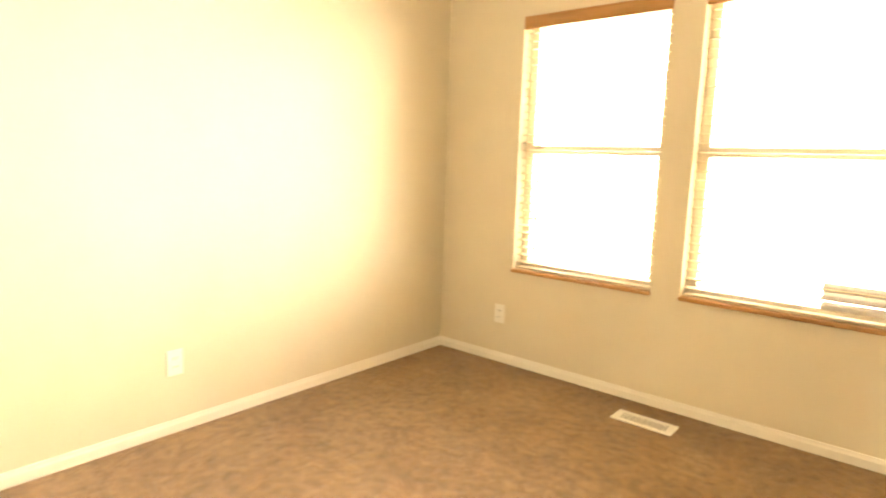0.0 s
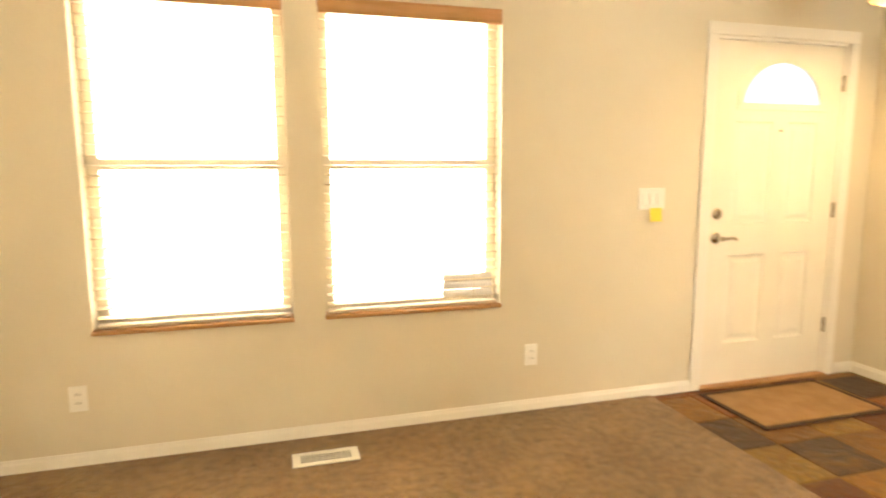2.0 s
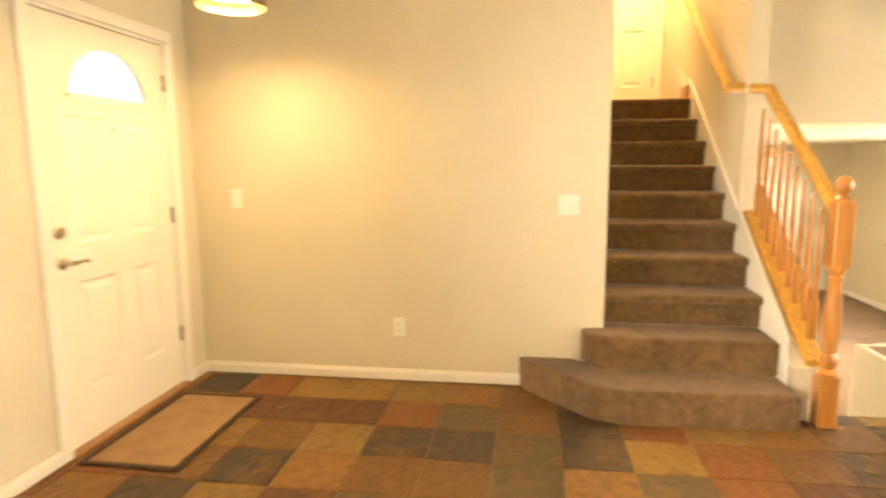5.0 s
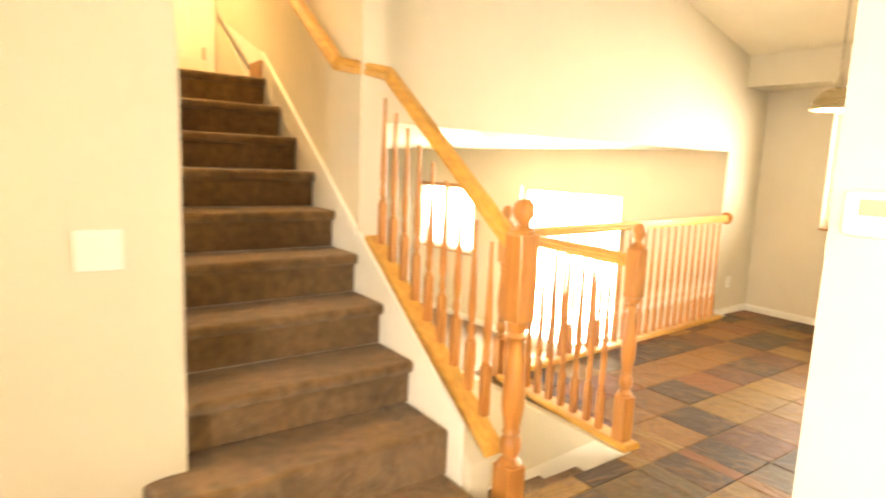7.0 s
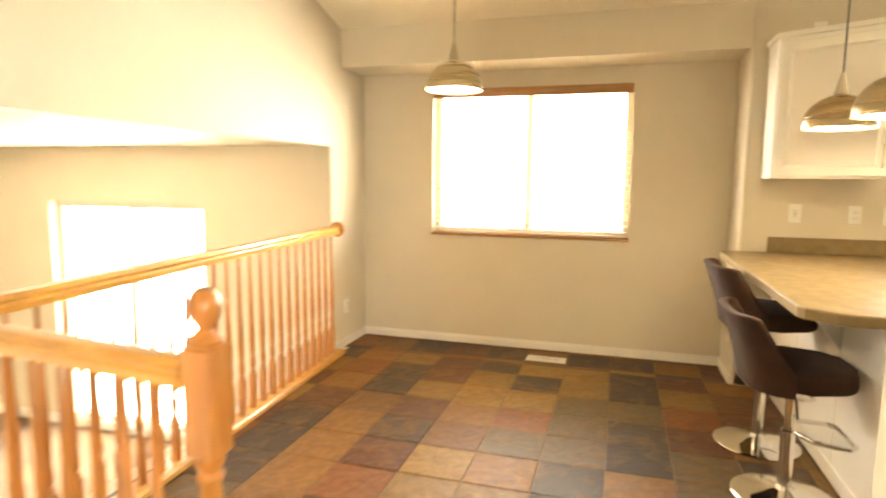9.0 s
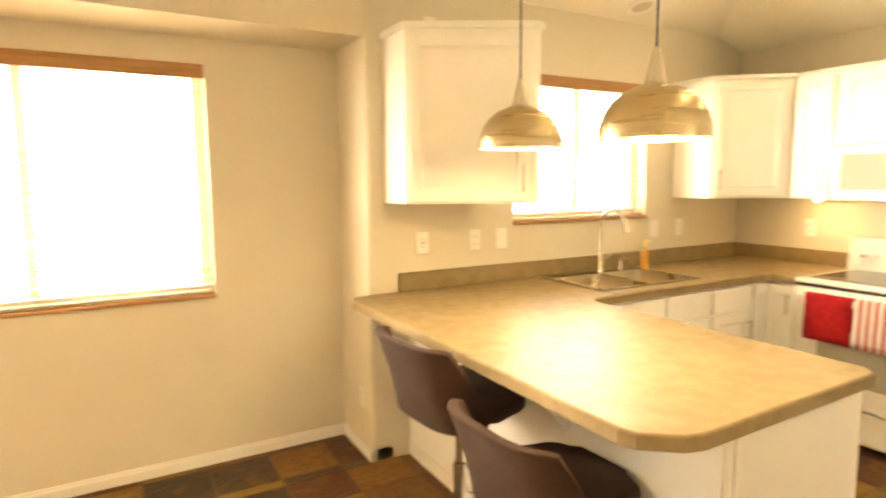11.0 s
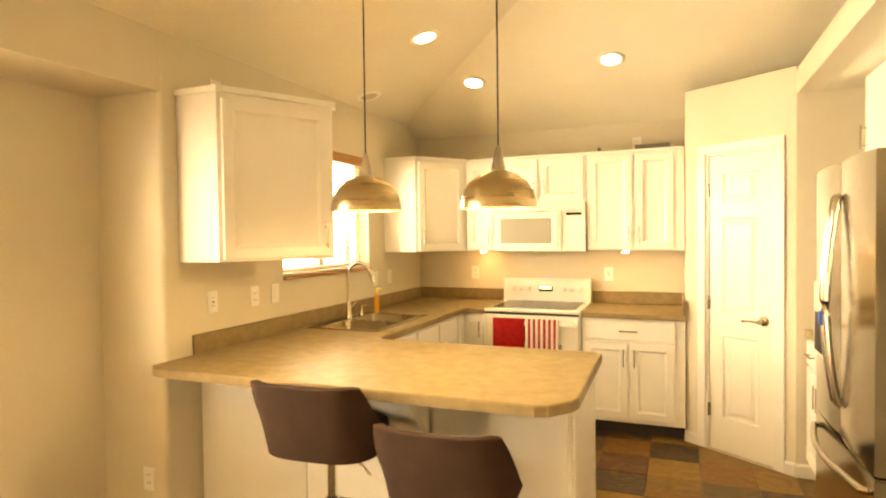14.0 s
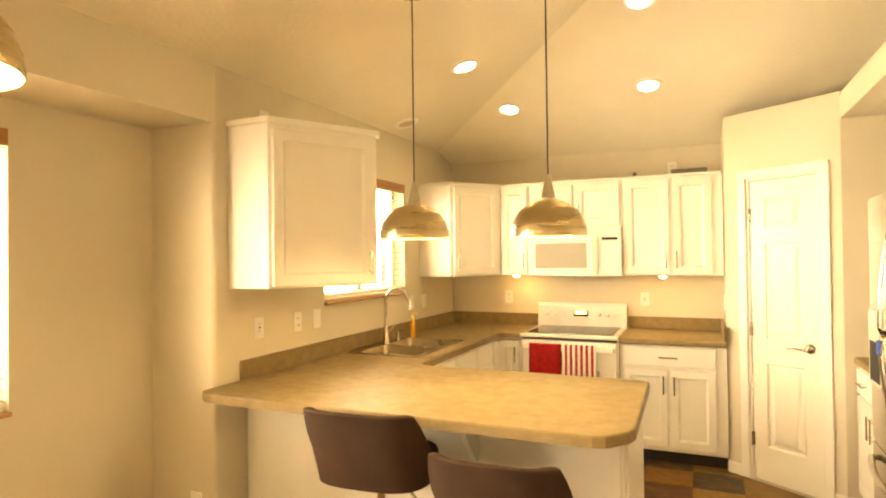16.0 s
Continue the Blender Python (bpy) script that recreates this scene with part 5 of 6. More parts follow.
# refrigerator alcove
FRX0, FRX1, FRY, FRH = -0.37, 0.54, -1.664, 1.785
fg = thing("refrigerator", "stainless French-door refrigerator with curved handles", "refrigerator")
part("cabinet_body", box(FRX0 + 0.004, FRX1 - 0.004, FRY + 0.075, -1.06, 0.02, FRH - 0.02, 0.006, 1), INK, fg, "grey painted sides")
xm = (FRX0 + FRX1) / 2
def fdoor(a, b, z0, z1, name):
    n = 8
    pts = [(a + (b - a) * i / n, FRY - 0.012 * math.sin(math.pi * i / n) * 0.8) for i in range(n + 1)]
    bm = prism([(b, FRY + 0.07), (a, FRY + 0.07)] + pts, z0, z1)
    es = [e for e in bm.edges if abs(e.verts[0].co.z - e.verts[1].co.z) < 1e-6]
    bmesh.ops.bevel(bm, geom=es, offset=0.006, segments=2, affect="EDGES")
    return part(name, bm, STEEL, fg, "", True)
dl = fdoor(FRX0, xm - 0.003, 0.66, FRH, "door")
dr = fdoor(xm + 0.003, FRX1, 0.66, FRH, "door")
dz = fdoor(FRX0, FRX1, 0.06, 0.65, "freezer_drawer")
part("base_grille", box(FRX0 + 0.01, FRX1 - 0.01, FRY + 0.03, FRY + 0.06, 0.004, 0.055), DARK, fg)
for ob_, x in ((dl, xm - 0.032), (dr, xm + 0.032)):
    pts = [(x, FRY - 0.012 - 0.045 * math.sin(math.pi * (0.04 + 0.92 * i / 14)), 0.80 + 0.84 * i / 14) for i in range(15)]
    pts = [(x, FRY - 0.005, 0.79)] + pts + [(x, FRY - 0.005, 1.65)]
    part("handle", tube(pts, 0.014, 10), STEEL, ob_, "bowed stainless handle", True)
part("tape", box(xm - 0.047, xm - 0.0175, FRY - 0.0725, FRY - 0.058, 1.11, 1.17, 0.003, 1), TAPE, dl, "strip of blue tape")
pts = [(FRX0 + 0.07, FRY - 0.004, 0.585)] + [(FRX0 + 0.07 + (FRX1 - FRX0 - 0.14) * i / 14, FRY - 0.012 - 0.06 * math.sin(math.pi * (0.05 + 0.9 * i / 14)), 0.585) for i in range(15)] + [(FRX1 - 0.07, FRY - 0.004, 0.585)]
part("handle", tube(pts, 0.014, 10), STEEL, dz, "bowed stainless handle", True)
bm = box(FRX0 + 0.06, FRX0 + 0.26, FRY - 0.022, FRY + 0.002, 0.93, 1.27, 0.006, 2)
part("dispenser", bm, CHROME, dl, "grey water and ice dispenser")
# flat near-black plate in place of a shaded hollow
part("dispenser_dark_plate", box(FRX0 + 0.085, FRX0 + 0.235, FRY - 0.0235, FRY - 0.0215, 0.95, 1.13), DARK, dl)
cabinet("fridge_cabinet", "white wall cabinet above the refrigerator", 1.34, 0.28, 1.88, 2.33, pose(-0.83, -1.34, 0),
        [(0.015, 0.445, 1.89, 2.32, ("l", False)), (0.455, 0.885, 1.89, 2.32, ("r", False)), (0.895, 1.325, 1.89, 2.32, ("l", False))], U)
cabinet("alcove_cabinet", "white base cabinet between pantry and refrigerator", 0.765, 0.46, 0.0, 0.872, pose(-1.155, -1.55, 0),
        [(0.02, 0.375, 0.715, 0.855, ("mid", True), "drawer", True), (0.39, 0.745, 0.715, 0.855, ("mid", True), "drawer", True), (0.02, 0.375, 0.13, 0.695, ("r", True)), (0.39, 0.745, 0.13, 0.695, ("l", True))], B, True)
rim([(-1.163, -1.575), (-0.385, -1.575), (-0.385, -1.052), (-1.163, -1.052)], COUNTER, "countertop", "tan laminate countertop beside the refrigerator")
tagged(mesh_ob("backsplash", box(-1.163, -0.385, -1.072, -1.052, CT1, CT1 + 0.1, 0.003, 1), COUNTER), "low tan laminate backsplash beside the refrigerator", "backsplash")


# ---- bar stools ----
def stool(z_seat, place, label):
    """Local: the sitter looks to -x; the backrest stands at +x."""
    st = thing("bar_stool", label, "bar stool", place, "stools at the breakfast bar")
    part("base_plate", lathe([(0, 0.0), (0.205, 0.0), (0.208, 0.006), (0.19, 0.014), (0.10, 0.026), (0.04, 0.045), (0.032, 0.06), (0, 0.06)], 40), CHROME, st, "round chrome base", True)
    part("column", lathe([(0, 0.05), (0.029, 0.05), (0.029, z_seat - 0.23), (0.02, z_seat - 0.225), (0.02, z_seat - 0.03), (0, z_seat - 0.03)], 22), CHROME, st, "chrome gas-lift column", True)
    z = 0.31
    loop = [(-0.02, -0.03, z), (-0.06, -0.12, z), (-0.19, -0.135, z - 0.01), (-0.22, -0.10, z - 0.01), (-0.22, 0.10, z - 0.01), (-0.19, 0.135, z - 0.01), (-0.06, 0.12, z), (-0.02, 0.03, z)]
    part("footrest", tube(loop, 0.010, 10), CHROME, st, "chrome footrest loop", True)
    part("lift_lever", tube([(0.0, 0.02, z_seat - 0.045), (0.02, 0.13, z_seat - 0.06), (0.03, 0.19, z_seat - 0.11)], 0.006, 8), CHROME, st, "", True)
    part("seat_plate", box(-0.09, 0.09, -0.09, 0.09, z_seat - 0.03, z_seat - 0.001, 0.01, 2), BLACKC, st)
    # padded seat
    bm = bmesh.new()
    pts = []
    for i in range(28):
        a = 2 * math.pi * i / 28
        c, s = math.cos(a), math.sin(a)
        pts.append((0.196 * math.copysign(abs(c) ** 0.55, c) - 0.01, 0.218 * math.copysign(abs(s) ** 0.55, s)))
    add_prism(bm, pts, z_seat, z_seat + 0.085)
    es = [e for e in bm.edges if abs(e.verts[0].co.z - e.verts[1].co.z) < 1e-6]
    bmesh.ops.bevel(bm, geom=es, offset=0.03, segments=4, affect="EDGES", profile=0.5)
    part("seat", bm, FABRIC, st, "dark brown upholstered seat", True)
    # wrap-round back, lower and narrower towards the arms
    outer, inner_ = [], []
    n, m = 22, 8
    bm = bmesh.new()
    H = 0.315
    def wrap(u, v, off):
        a = u * 1.42
        flare = 0.044 * v - 0.022
        k = 0.62
        x = (0.215 + flare + off) * math.copysign(abs(math.cos(a)) ** k, math.cos(a))
        y = (0.240 + flare + off) * math.copysign(abs(math.sin(a)) ** k, math.sin(a))
        drop = max(0.0, (abs(u) - 0.60) / 0.40)
        top_ = H * (1 - 0.68 * drop ** 1.2) if abs(u) > 0.60 else H - 0.008 * abs(u)
        return Vector((x - 0.01 + 0.05 * v * v * (math.cos(a)), y, z_seat - 0.012 + v * top_))
    for off, rows_ in ((0.022, outer), (-0.016, inner_)):
        for j in range(m + 1):
            rows_.append([bm.verts.new(wrap(-1 + 2 * i / n, j / m, off)) for i in range(n + 1)])
    for rows_, flip in ((outer, False), (inner_, True)):
        for a, b in zip(rows_, rows_[1:]):
            for i in range(n):
                f = (a[i], a[i + 1], b[i + 1], b[i])
                bm.faces.new(f[::-1] if flip else f)
    for i in range(n):
        bm.faces.new((outer[-1][i], outer[-1][i + 1], inner_[-1][i + 1], inner_[-1][i]))
        bm.faces.new((outer[0][i + 1], outer[0][i], inner_[0][i], inner_[0][i + 1]))
    for j in range(m):
        bm.faces.new((outer[j][0], outer[j + 1][0], inner_[j + 1][0], inner_[j][0]))
        bm.faces.new((outer[j + 1][n], outer[j][n], inner_[j][n], inner_[j + 1][n]))
    es = [e for i in range(n) for e in [bm.edges.get((outer[-1][i], outer[-1][i + 1])), bm.edges.get((inner_[-1][i], inner_[-1][i + 1]))] if e]
    bmesh.ops.bevel(bm, geom=es, offset=0.012, segments=3, affect="EDGES", profile=0.5)
    part("backrest", bm, FABRIC, st, "dark brown wrap-round backrest", True)
    return st


stool(0.65, pose(0.845, -3.635, 0.0, 0, 0, 4), "dark brown upholstered bar stool raised high at the counter")
stool(0.535, pose(0.85, -3.08, 0.0, 0, 0, 2), "dark brown upholstered bar stool set low at the counter")


# ---- hanging lamps and ceiling fixtures ----
def pendant(x, y, rim_z, ceil_z, label, r=0.158, cord=True, bulb=LAMPGLOW, sunk=0.018):
    p = thing("pendant_lamp", label, "pendant lamp", pose(x, y, rim_z), "dome pendant lamps")
    prof_o = [(r, 0.0), (r * 1.0, 0.012), (r * 0.975, 0.04), (r * 0.90, 0.075), (r * 0.76, 0.108), (r * 0.55, 0.135), (r * 0.30, 0.152), (0.030, 0.158)]
    prof_i = [(a - 0.003 if a > 0.04 else a, b - 0.003) for a, b in prof_o[::-1]]
    prof_i[-1] = (r - 0.003, 0.0)
    bm = lathe(prof_o + prof_i + [prof_o[0]], 48)
    bmesh.ops.remove_doubles(bm, verts=bm.verts[:], dist=1e-5)
    part("shade", bm, BRASS, p, "brushed brass dome shade", True)
    part("neck", lathe([(0.031, 0.156), (0.030, 0.165), (0.012, 0.245), (0.008, 0.258), (0, 0.26)], 24), NICKEL, p, "conical satin metal neck", True)
    part("diffuser", lathe([(0, sunk), ((r - 0.006) * (1 - 2.4 * (sunk - 0.018)), sunk), ((r - 0.006) * (1 - 2.4 * (sunk - 0.018)), sunk + 0.004), (0, sunk + 0.012)], 40), bulb, p, "glowing white diffuser")
    part("cord", tube([(0, 0, 0.255), (0, 0, ceil_z - rim_z - 0.02)], 0.0035 if cord else 0.006, 8), BLACKC if cord else NICKEL, p, "black cord" if cord else "metal rod")
    part("canopy", lathe([(0, -0.035), (0.055, -0.03), (0.062, -0.012), (0.062, 0.012), (0, 0.012)], 28, (0, 0, ceil_z - rim_z)), NICKEL, p, "round ceiling canopy", True)
    return p


pendant(0.608, -3.586, 1.62, c_south(-3.586) - 0.008, "brushed brass dome pendant over the breakfast bar")
pendant(0.596, -2.972, 1.615, c_south(-2.972) - 0.008, "brushed brass dome pendant over the breakfast bar")
pendant(2.495, -3.54, 1.851, c_south(-3.54) - 0.008, "brushed brass dome pendant over the dining floor", cord=False)
pendant(1.92, 2.56, 2.095, c_north(2.56) - 0.008, "brushed brass dome pendant in the entry", 0.165, cord=False, bulb=FOYERGLOW, sunk=0.06)


def downlight(x, y, z, tilt, lit=True):
    d = thing("recessed_light" if lit else "ceiling_speaker", "lit round recessed ceiling light with white trim" if lit else "round grey-meshed speaker set in the ceiling", "recessed light" if lit else "speaker",
              pose(x, y, z) @ tilt, "recessed ceiling lights" if lit else "")
    part("trim_ring", lathe([(0.062, -0.002), (0.066, -0.008), (0.085, -0.008), (0.095, -0.001), (0.095, 0.004), (0.062, 0.004), (0.062, -0.002)], 36), PLASTIC, d, "", True)
    part("diffuser" if lit else "mesh_cover", lathe([(0, -0.003), (0.0625, -0.003), (0.0625, 0.001), (0, 0.001)], 36), CANGLOW if lit else SLAT, d, "glowing diffuser" if lit else "grey mesh cover")


TS = pose(0, 0, 0, math.degrees(math.atan(0.27)), 0, 0)
TW = pose(0, 0, 0, 0, -math.degrees(math.atan(0.27)), 0)
downlight(-0.415, -3.73, c_south(-3.73) - 0.002, TS)
downlight(-1.31, -3.72, c_west(-1.31) - 0.002, TW)
downlight(-1.21, -2.705, c_west(-1.21) - 0.002, TW)
downlight(-0.34, -2.68, c_west(-0.34) - 0.002, TW)
downlight(-0.93, -4.41, c_south(-4.41) - 0.002, TS, False)
# unseen fixture added over the landing to throw warm light on the stairs
ll = thing("unseen_landing_light", "unseen flush ceiling light added to brighten the upper landing", "ceiling light", pose(4.9, 0.2, 4.3))
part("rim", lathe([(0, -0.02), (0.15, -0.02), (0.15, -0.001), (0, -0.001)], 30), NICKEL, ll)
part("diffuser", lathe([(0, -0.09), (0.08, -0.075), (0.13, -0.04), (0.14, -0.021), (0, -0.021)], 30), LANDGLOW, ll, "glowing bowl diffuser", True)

fan = thing("ceiling_fan", "brass ceiling fan with wood blades in the family room", "ceiling fan", pose(7.4, -1.98, FAM_CEIL))
part("rod", tube([(0, 0, -0.001), (0, 0, -0.14)], 0.014, 10), BRASS, fan)
part("motor", lathe([(0, -0.13), (0.09, -0.14), (0.13, -0.17), (0.13, -0.22), (0.08, -0.25), (0, -0.26)], 28), BRASS, fan, "brass motor housing", True)
part("light_bowl", lathe([(0, -0.36), (0.06, -0.345), (0.10, -0.30), (0.105, -0.262), (0, -0.262)], 24), PLASTIC, fan, "white glass bowl", True)
for i in range(5):
    bl = part("blade", add_box(box(0.16, 0.62, -0.065, 0.065, -0.004, 0.004, 0.003, 1), 0.10, 0.165, -0.02, 0.02, -0.006, -0.001), VALANCE, fan, "wood blade")
    bl.matrix_basis = pose(0, 0, -0.19, 8, 0, 72 * i + 10)


# ---- switches, outlets, vents, small things ----
def plate(name, label, category, w, h, place, kind_, n=1):
    """Local: a wall plate whose front looks to -y."""
    p = thing(name, label, category, place, "wall plates")
    part("cover_plate", box(-w / 2, w / 2, -0.007, -0.0005, -h / 2, h / 2, 0.003, 2), PLASTIC, p)
    for i in range(n):
        x = (i - (n - 1) / 2) * 0.046
        if kind_ == "outlet":
            for dz in (-0.02, 0.02):
                s = part("socket", box(x - 0.016, x + 0.016, -0.0085, -0.0072, dz - 0.014, dz + 0.014, 0.001, 1), PLASTIC, p)
                part("slot", box(x - 0.009, x - 0.006, -0.0092, -0.0086, dz - 0.006, dz + 0.006), INK, s)
                part("slot", box(x + 0.006, x + 0.009, -0.0092, -0.0086, dz - 0.006, dz + 0.006), INK, s)
        elif kind_ == "rocker":
            part("rocker", box(x - 0.016, x + 0.016, -0.0105, -0.0072, -0.033, 0.033, 0.002, 1), PLASTIC, p)
        elif kind_ == "toggle":
            part("toggle", prism([(-0.0072, -0.010), (-0.0072, 0.010), (-0.016, 0.014), (-0.014, 0.002)], x - 0.005, x + 0.005, "x"), PLASTIC, p)
        elif kind_ == "gfci":
            s = part("socket", box(x - 0.016, x + 0.016, -0.0085, -0.0072, -0.033, 0.033, 0.001, 1), PLASTIC, p)
            part("button", box(x - 0.007, x + 0.007, -0.0100, -0.0086, -0.005, 0.005), INK, s)
            for dz in (-0.02, 0.02):
                part("slot", box(x - 0.009, x - 0.006, -0.0092, -0.0086, dz - 0.005, dz + 0.005), INK, s)
                part("slot", box(x + 0.006, x + 0.009, -0.0092, -0.0086, dz - 0.005, dz + 0.005), INK, s)
    return p


onN = lambda x, z: pose(x, NY, z)
onE = lambda y, z: pose(EX, y, z, 0, 0, -90)
onW = lambda y, z: pose(WX, y, z, 0, 0, 90)
onS = lambda x, z: pose(x, SY, z, 0, 0, 180)
onR = lambda y, z: pose(KX, y, z, 0, 0, 90)
OUT, SWI = "white duplex wall outlet", "white wall switch"
plate("wall_outlet", OUT, "outlet", 0.072, 0.116, onN(-1.835, 0.318), "outlet")
plate("wall_outlet", OUT, "outlet", 0.072, 0.116, onN(0.308, 0.32), "outlet")
plate("wall_outlet", OUT, "outlet", 0.072, 0.116, onW(1.376, 0.331), "outlet")
plate("wall_outlet", OUT, "outlet", 0.072, 0.116, onE(1.90, 0.34), "outlet")
plate("wall_switch", "white triple rocker switch with a yellow note below", "switch", 0.165, 0.118, onN(1.013, 1.139), "rocker", 3)
plate("wall_switch", SWI + " beside the stairs", "switch", 0.118, 0.118, onE(0.89, 1.10), "rocker", 2)
plate("door_chime_button", "small white switch plate on the foyer wall", "switch", 0.072, 0.116, onE(2.92, 1.13), "toggle")
note = thing("sticky_note", "yellow paper note stuck under the switch", "note", onN(1.04, 1.052))
bm = bmesh.new()
g = [[bm.verts.new((x, -0.001 - 0.006 * k * k - (0.0075 if k < 0.2 else 0.0075), 0.038 - 0.076 * k)) for k in (0, 0.25, 0.5, 0.75, 1)] for x in (-0.038, 0.038)]
for k in range(4):
    bm.faces.new((g[0][k], g[0][k + 1], g[1][k + 1], g[1][k]))
o = part("paper", bm, YELLOW, note)
o.modifiers.new("thick", "SOLIDIFY").thickness = 0.0006
plate("wall_outlet", OUT + " over the counter", "outlet", 0.072, 0.116, onS(0.508, 1.169), "gfci")
plate("wall_outlet", OUT + " over the counter", "outlet", 0.072, 0.116, onS(0.176, 1.165), "outlet")
plate("wall_switch", SWI + " over the counter", "switch", 0.072, 0.116, onS(-0.012, 1.164), "rocker")
plate("wall_switch", SWI + " beside the sink window", "switch", 0.072, 0.116, onS(-1.30, 1.16), "rocker")
plate("wall_outlet", OUT + " in the kitchen corner", "outlet", 0.072, 0.116, onS(-1.55, 1.16), "outlet")
plate("wall_outlet", OUT + " near the range corner", "outlet", 0.072, 0.116, onR(-4.02, 1.16), "outlet")
plate("wall_outlet", OUT + " beside the range", "outlet", 0.072, 0.116, onR(-2.83, 1.16), "gfci")
plate("wall_switch", SWI + " over the short counter", "switch", 0.072, 0.116, pose(-1.82, -2.232, 1.17), "rocker")
plate("wall_outlet", OUT + " low in the dining nook", "outlet", 0.072, 0.116, pose(NOOK_X0, -4.70, 0.33, 0, 0, 90), "outlet")
plate("wall_outlet", OUT + " low beside the railing", "outlet", 0.072, 0.116, pose(LOFT_X, -4.62, 0.33, 0, 0, -90), "outlet")
plate("wall_outlet", OUT + " above the end cabinet", "outlet", 0.072, 0.116, onS(0.45, 2.29), "outlet")
plate("wall_outlet", OUT + " above the wall cabinets", "outlet", 0.072, 0.116, onR(-2.60, 2.24), "outlet")

th = thing("thermostat", "white wall thermostat with small grey-green display", "thermostat", pose(1.095, BY0, 1.315, 0, 0, 180))
part("case", box(-0.058, 0.058, -0.026, -0.001, -0.044, 0.044, 0.011, 3), PLASTIC, th, "", True)
part("display", box(-0.028, 0.030, -0.0275, -0.0255, -0.002, 0.028, 0.001, 1), LCD, th, "grey-green display")
for i in range(4):
    part("button", box(-0.008 + 0.02 * i - 0.02, 0.004 + 0.02 * i - 0.02, -0.0285, -0.0255, -0.032, -0.022, 0.001, 1), PLASTIC, th)


def floor_vent(x, y, z, label):
    v = thing("floor_vent", label, "floor vent", pose(x, y, z))
    bm = bmesh.new()
    W2, D2, i2, j2 = 0.148, 0.062, 0.112, 0.034
    for b in ((-W2, W2, -D2, -j2), (-W2, W2, j2, D2), (-W2, -i2, -j2, j2), (i2, W2, -j2, j2)):
        add_box(bm, b[0], b[1], b[2], b[3], 0.0005, 0.008, 0.002, 1)
    part("frame", bm, PLASTIC, v)
    # no hole here: a thin dark sheet paints the shade inside the duct
    part("duct", box(-i2, i2, -j2, j2, 0.0005, 0.002), DARK, v, "dark sheet standing in for the shaded duct")
    for i in range(3):
        yy = -j2 + 0.0175 * (i + 1)
        part("slat", box(-i2, i2, yy - 0.0015, yy + 0.0015, 0.003, 0.0065), PLASTIC, v)
    for i in range(8):
        xx = -i2 + 0.028 * (i + 0.5)
        part("slat", box(xx - 0.0012, xx + 0.0012, -j2, j2, 0.0022, 0.006), PLASTIC, v)
    return v


floor_vent(-0.80, 2.955, 0.012, "white metal floor vent set in the carpet")
floor_vent(2.07, -4.735, 0.002, "white metal floor vent by the dining window")

mat_ = thing("door_mat", "flat brown door mat with dark border on the slate", "door mat", pose(1.755, 2.88, 0.003))
bm = bmesh.new()
for b in ((-0.42, 0.42, -0.245, -0.215), (-0.42, 0.42, 0.215, 0.245), (-0.42, -0.39, -0.215, 0.215), (0.39, 0.42, -0.215, 0.215)):
    add_box(bm, b[0], b[1], b[2], b[3], 0.0, 0.008, 0.002, 1)
part("border", bm, RUBBER, mat_, "dark rubber border")
part("carpet_top", box(-0.389, 0.389, -0.214, 0.214, 0.0, 0.009, 0.003, 1), MATPILE, mat_, "worn brown pile")
bx = thing("flat_box", "flat grey metal box lying on the wall cabinets", "box", pose(-2.03, -2.47, UZ1 + 0.021))
part("case", box(-0.09, 0.09, -0.13, 0.13, 0.0, 0.045, 0.004, 2), INK, bx)
tagged(mesh_ob("small_knob", lathe([(0, 0), (0.012, 0), (0.016, 0.02), (0.010, 0.035), (0, 0.04)], 14, (-1.93, -2.87, UZ1 + 0.021)), INK, True), "small dark knob lying on the wall cabinets", "knob")


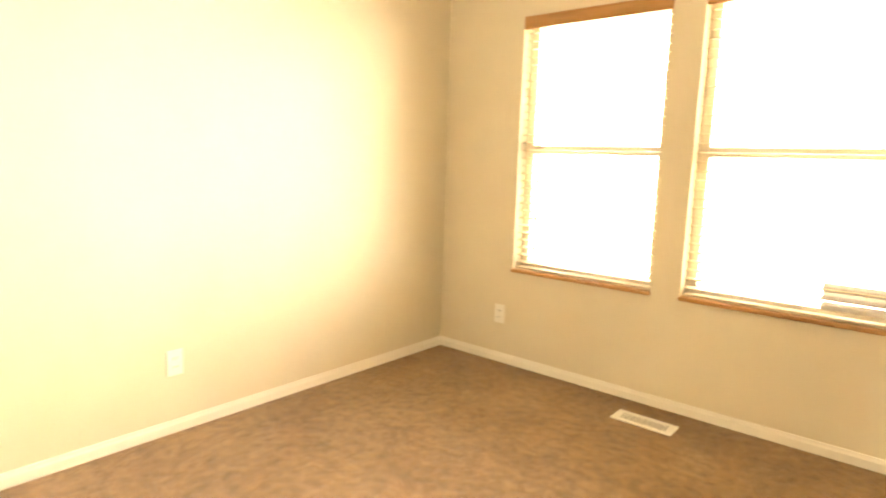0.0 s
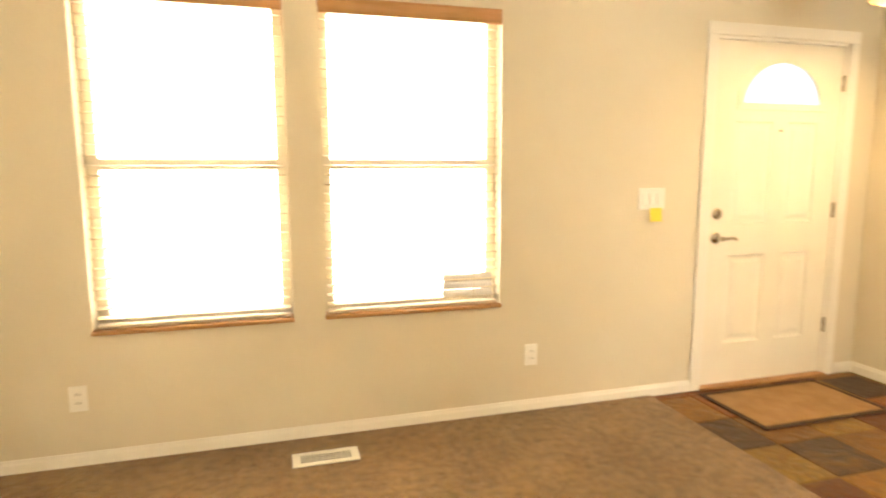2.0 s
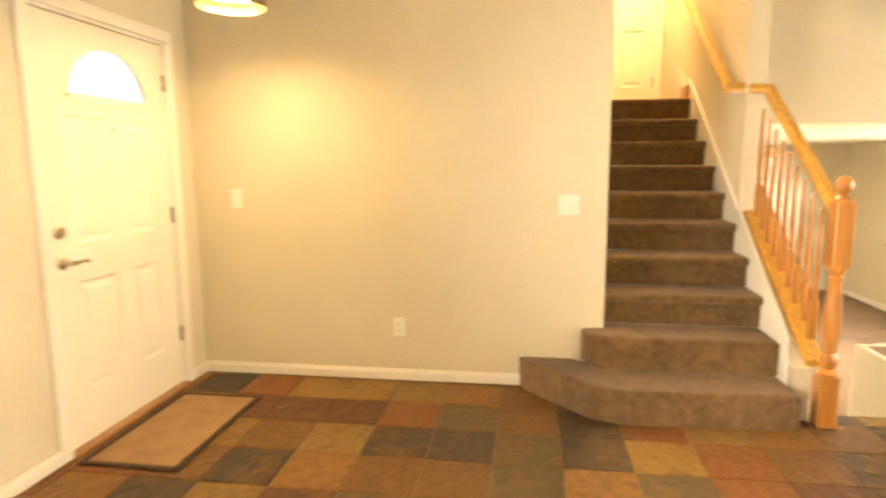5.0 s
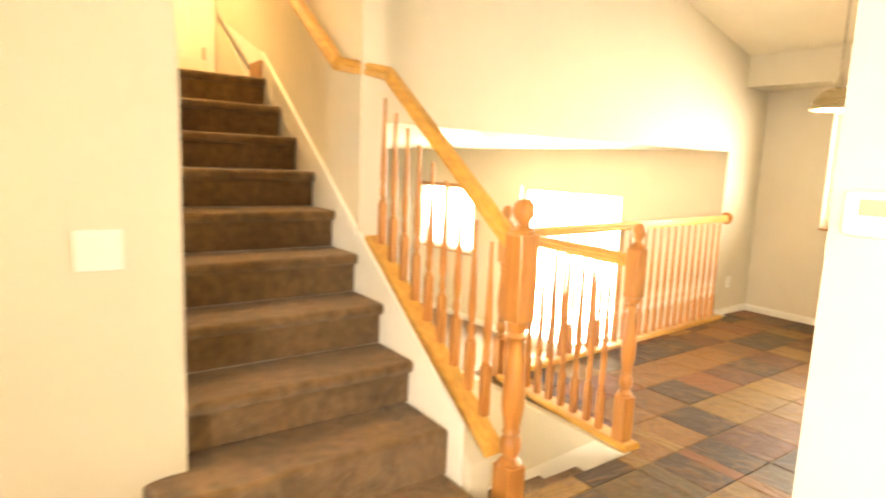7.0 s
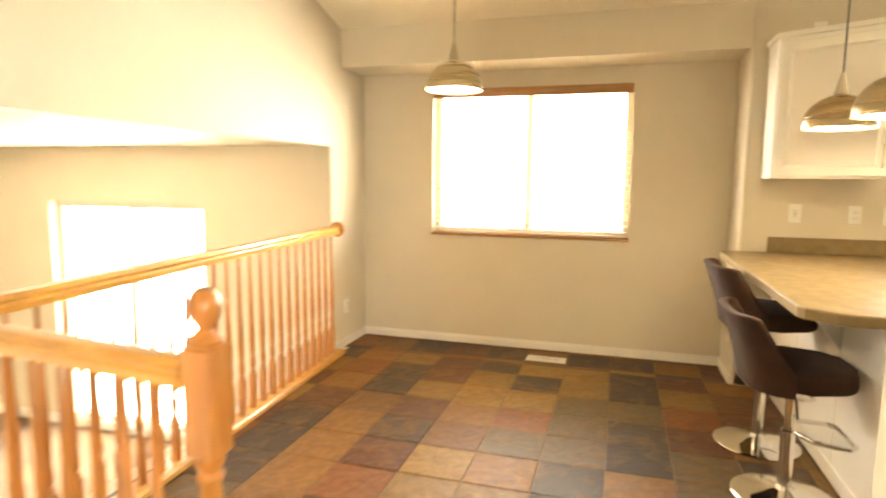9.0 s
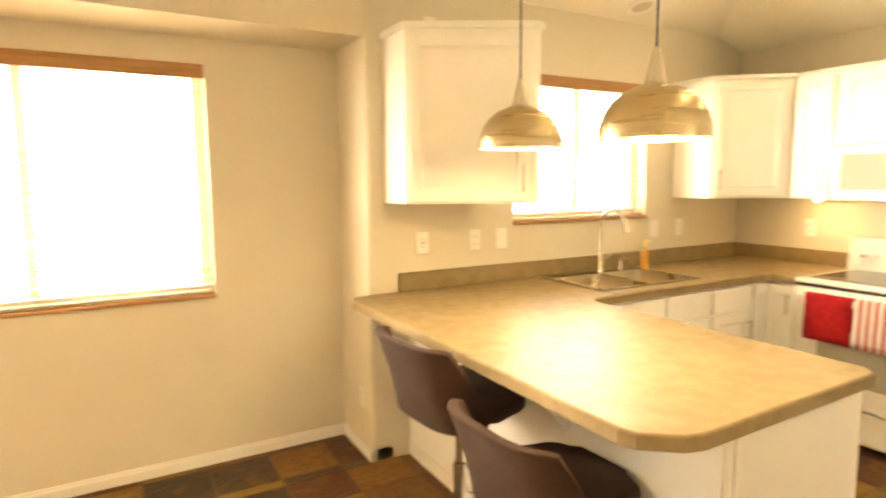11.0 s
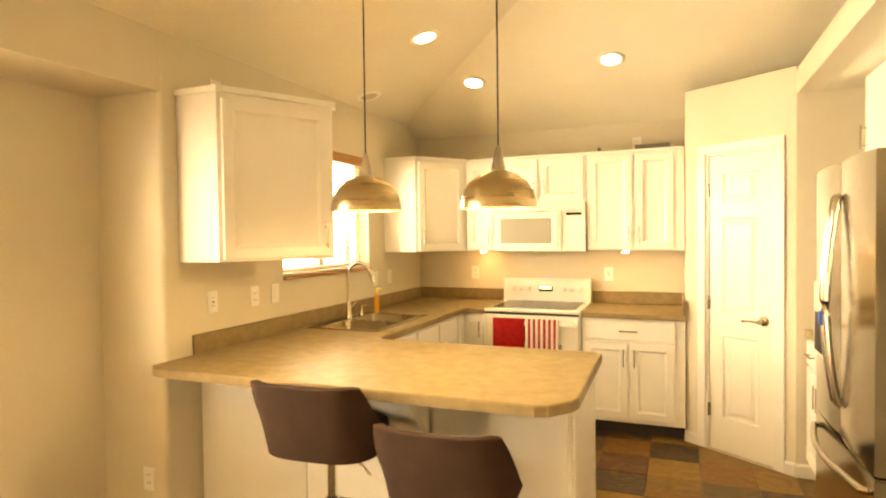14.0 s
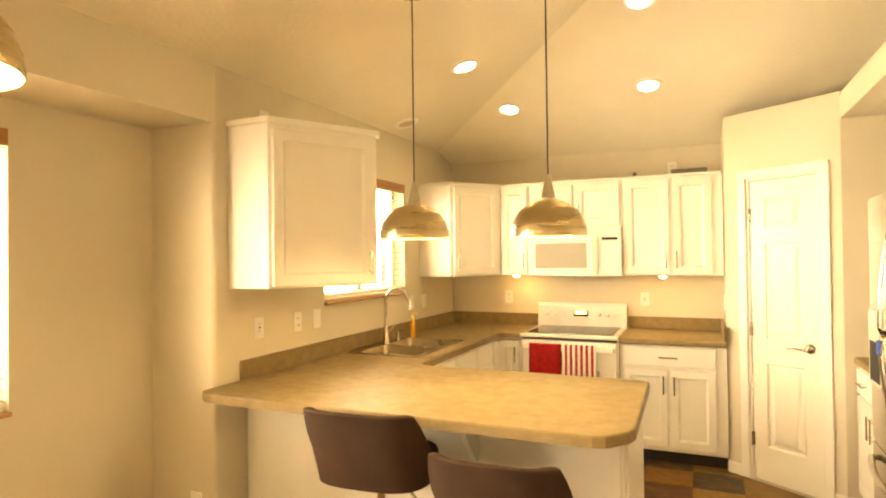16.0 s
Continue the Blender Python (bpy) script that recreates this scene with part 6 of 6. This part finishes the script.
# ---- slate tiles ----
P = 0.311
random.seed(7)
meshes = []
for v in range(10):
    bm = bmesh.new()
    h = P / 2 - 0.0022
    jit = [(random.uniform(-0.0025, 0.0005), random.uniform(-0.0025, 0.0005)) for _ in range(4)]
    base = [(-h - jit[0][0], -h - jit[0][1]), (h + jit[1][0], -h - jit[1][1]), (h + jit[2][0], h + jit[2][1]), (-h - jit[3][0], h + jit[3][1])]
    add_prism(bm, base, -0.012, 0.0)
    bmesh.ops.bevel(bm, geom=[e for e in bm.edges if e.verts[0].co.z > -0.001 and e.verts[1].co.z > -0.001], offset=0.0022, segments=1, affect="EDGES")
    for vv in bm.verts:
        if vv.co.z > -0.0005:
            vv.co.z += random.uniform(-0.0012, 0.0008)
    bmesh.ops.recalc_face_normals(bm, faces=bm.faces[:])
    me = bpy.data.meshes.new("slate_tile")
    bm.to_mesh(me)
    bm.free()
    me.materials.append(SLATE)
    meshes.append(me)


def tile(cx, cy, fx=1.0, fy=1.0):
    o = new("slate_tile", random.choice(meshes))
    o.parent = slate_floor
    o.matrix_basis = pose(cx, cy, random.uniform(-0.001, 0.001), 0, 0, random.choice((0, 90, 180, 270)) if fx == fy == 1 else 0) @ Matrix.Diagonal((fx, fy, 1, 1))


def lay(x0, x1, y0, y1):
    """Fills a rectangle of floor on the common grid, cutting tiles at its edges."""
    i0, i1 = math.floor((x0 - 1.60) / P), math.ceil((x1 - 1.60) / P)
    j0, j1 = math.floor((y0 - 1.575) / P), math.ceil((y1 - 1.575) / P)
    for i in range(i0, i1):
        for j in range(j0, j1):
            a0, a1 = max(x0, 1.60 + i * P), min(x1, 1.60 + (i + 1) * P)
            b0, b1 = max(y0, 1.575 + j * P), min(y1, 1.575 + (j + 1) * P)
            if a1 - a0 > 0.03 and b1 - b0 > 0.03:
                tile((a0 + a1) / 2, (b0 + b1) / 2, (a1 - a0) / P, (b1 - b0) / P)


lay(0.99, EX, WELL_Y + 1.10, NY)
lay(0.99, WELL_X, WELL_Y, WELL_Y + 1.10)
lay(BX, LOFT_X - 0.05, -1.62, WELL_Y)
lay(0.92, BX, -1.62, BY1)
lay(0.62, LOFT_X - 0.05, SY, -1.62)
lay(-1.9, 0.62, -3.98 + 0.05, -1.62)
lay(NOOK_X0, LOFT_X, NOOK_Y, SY)
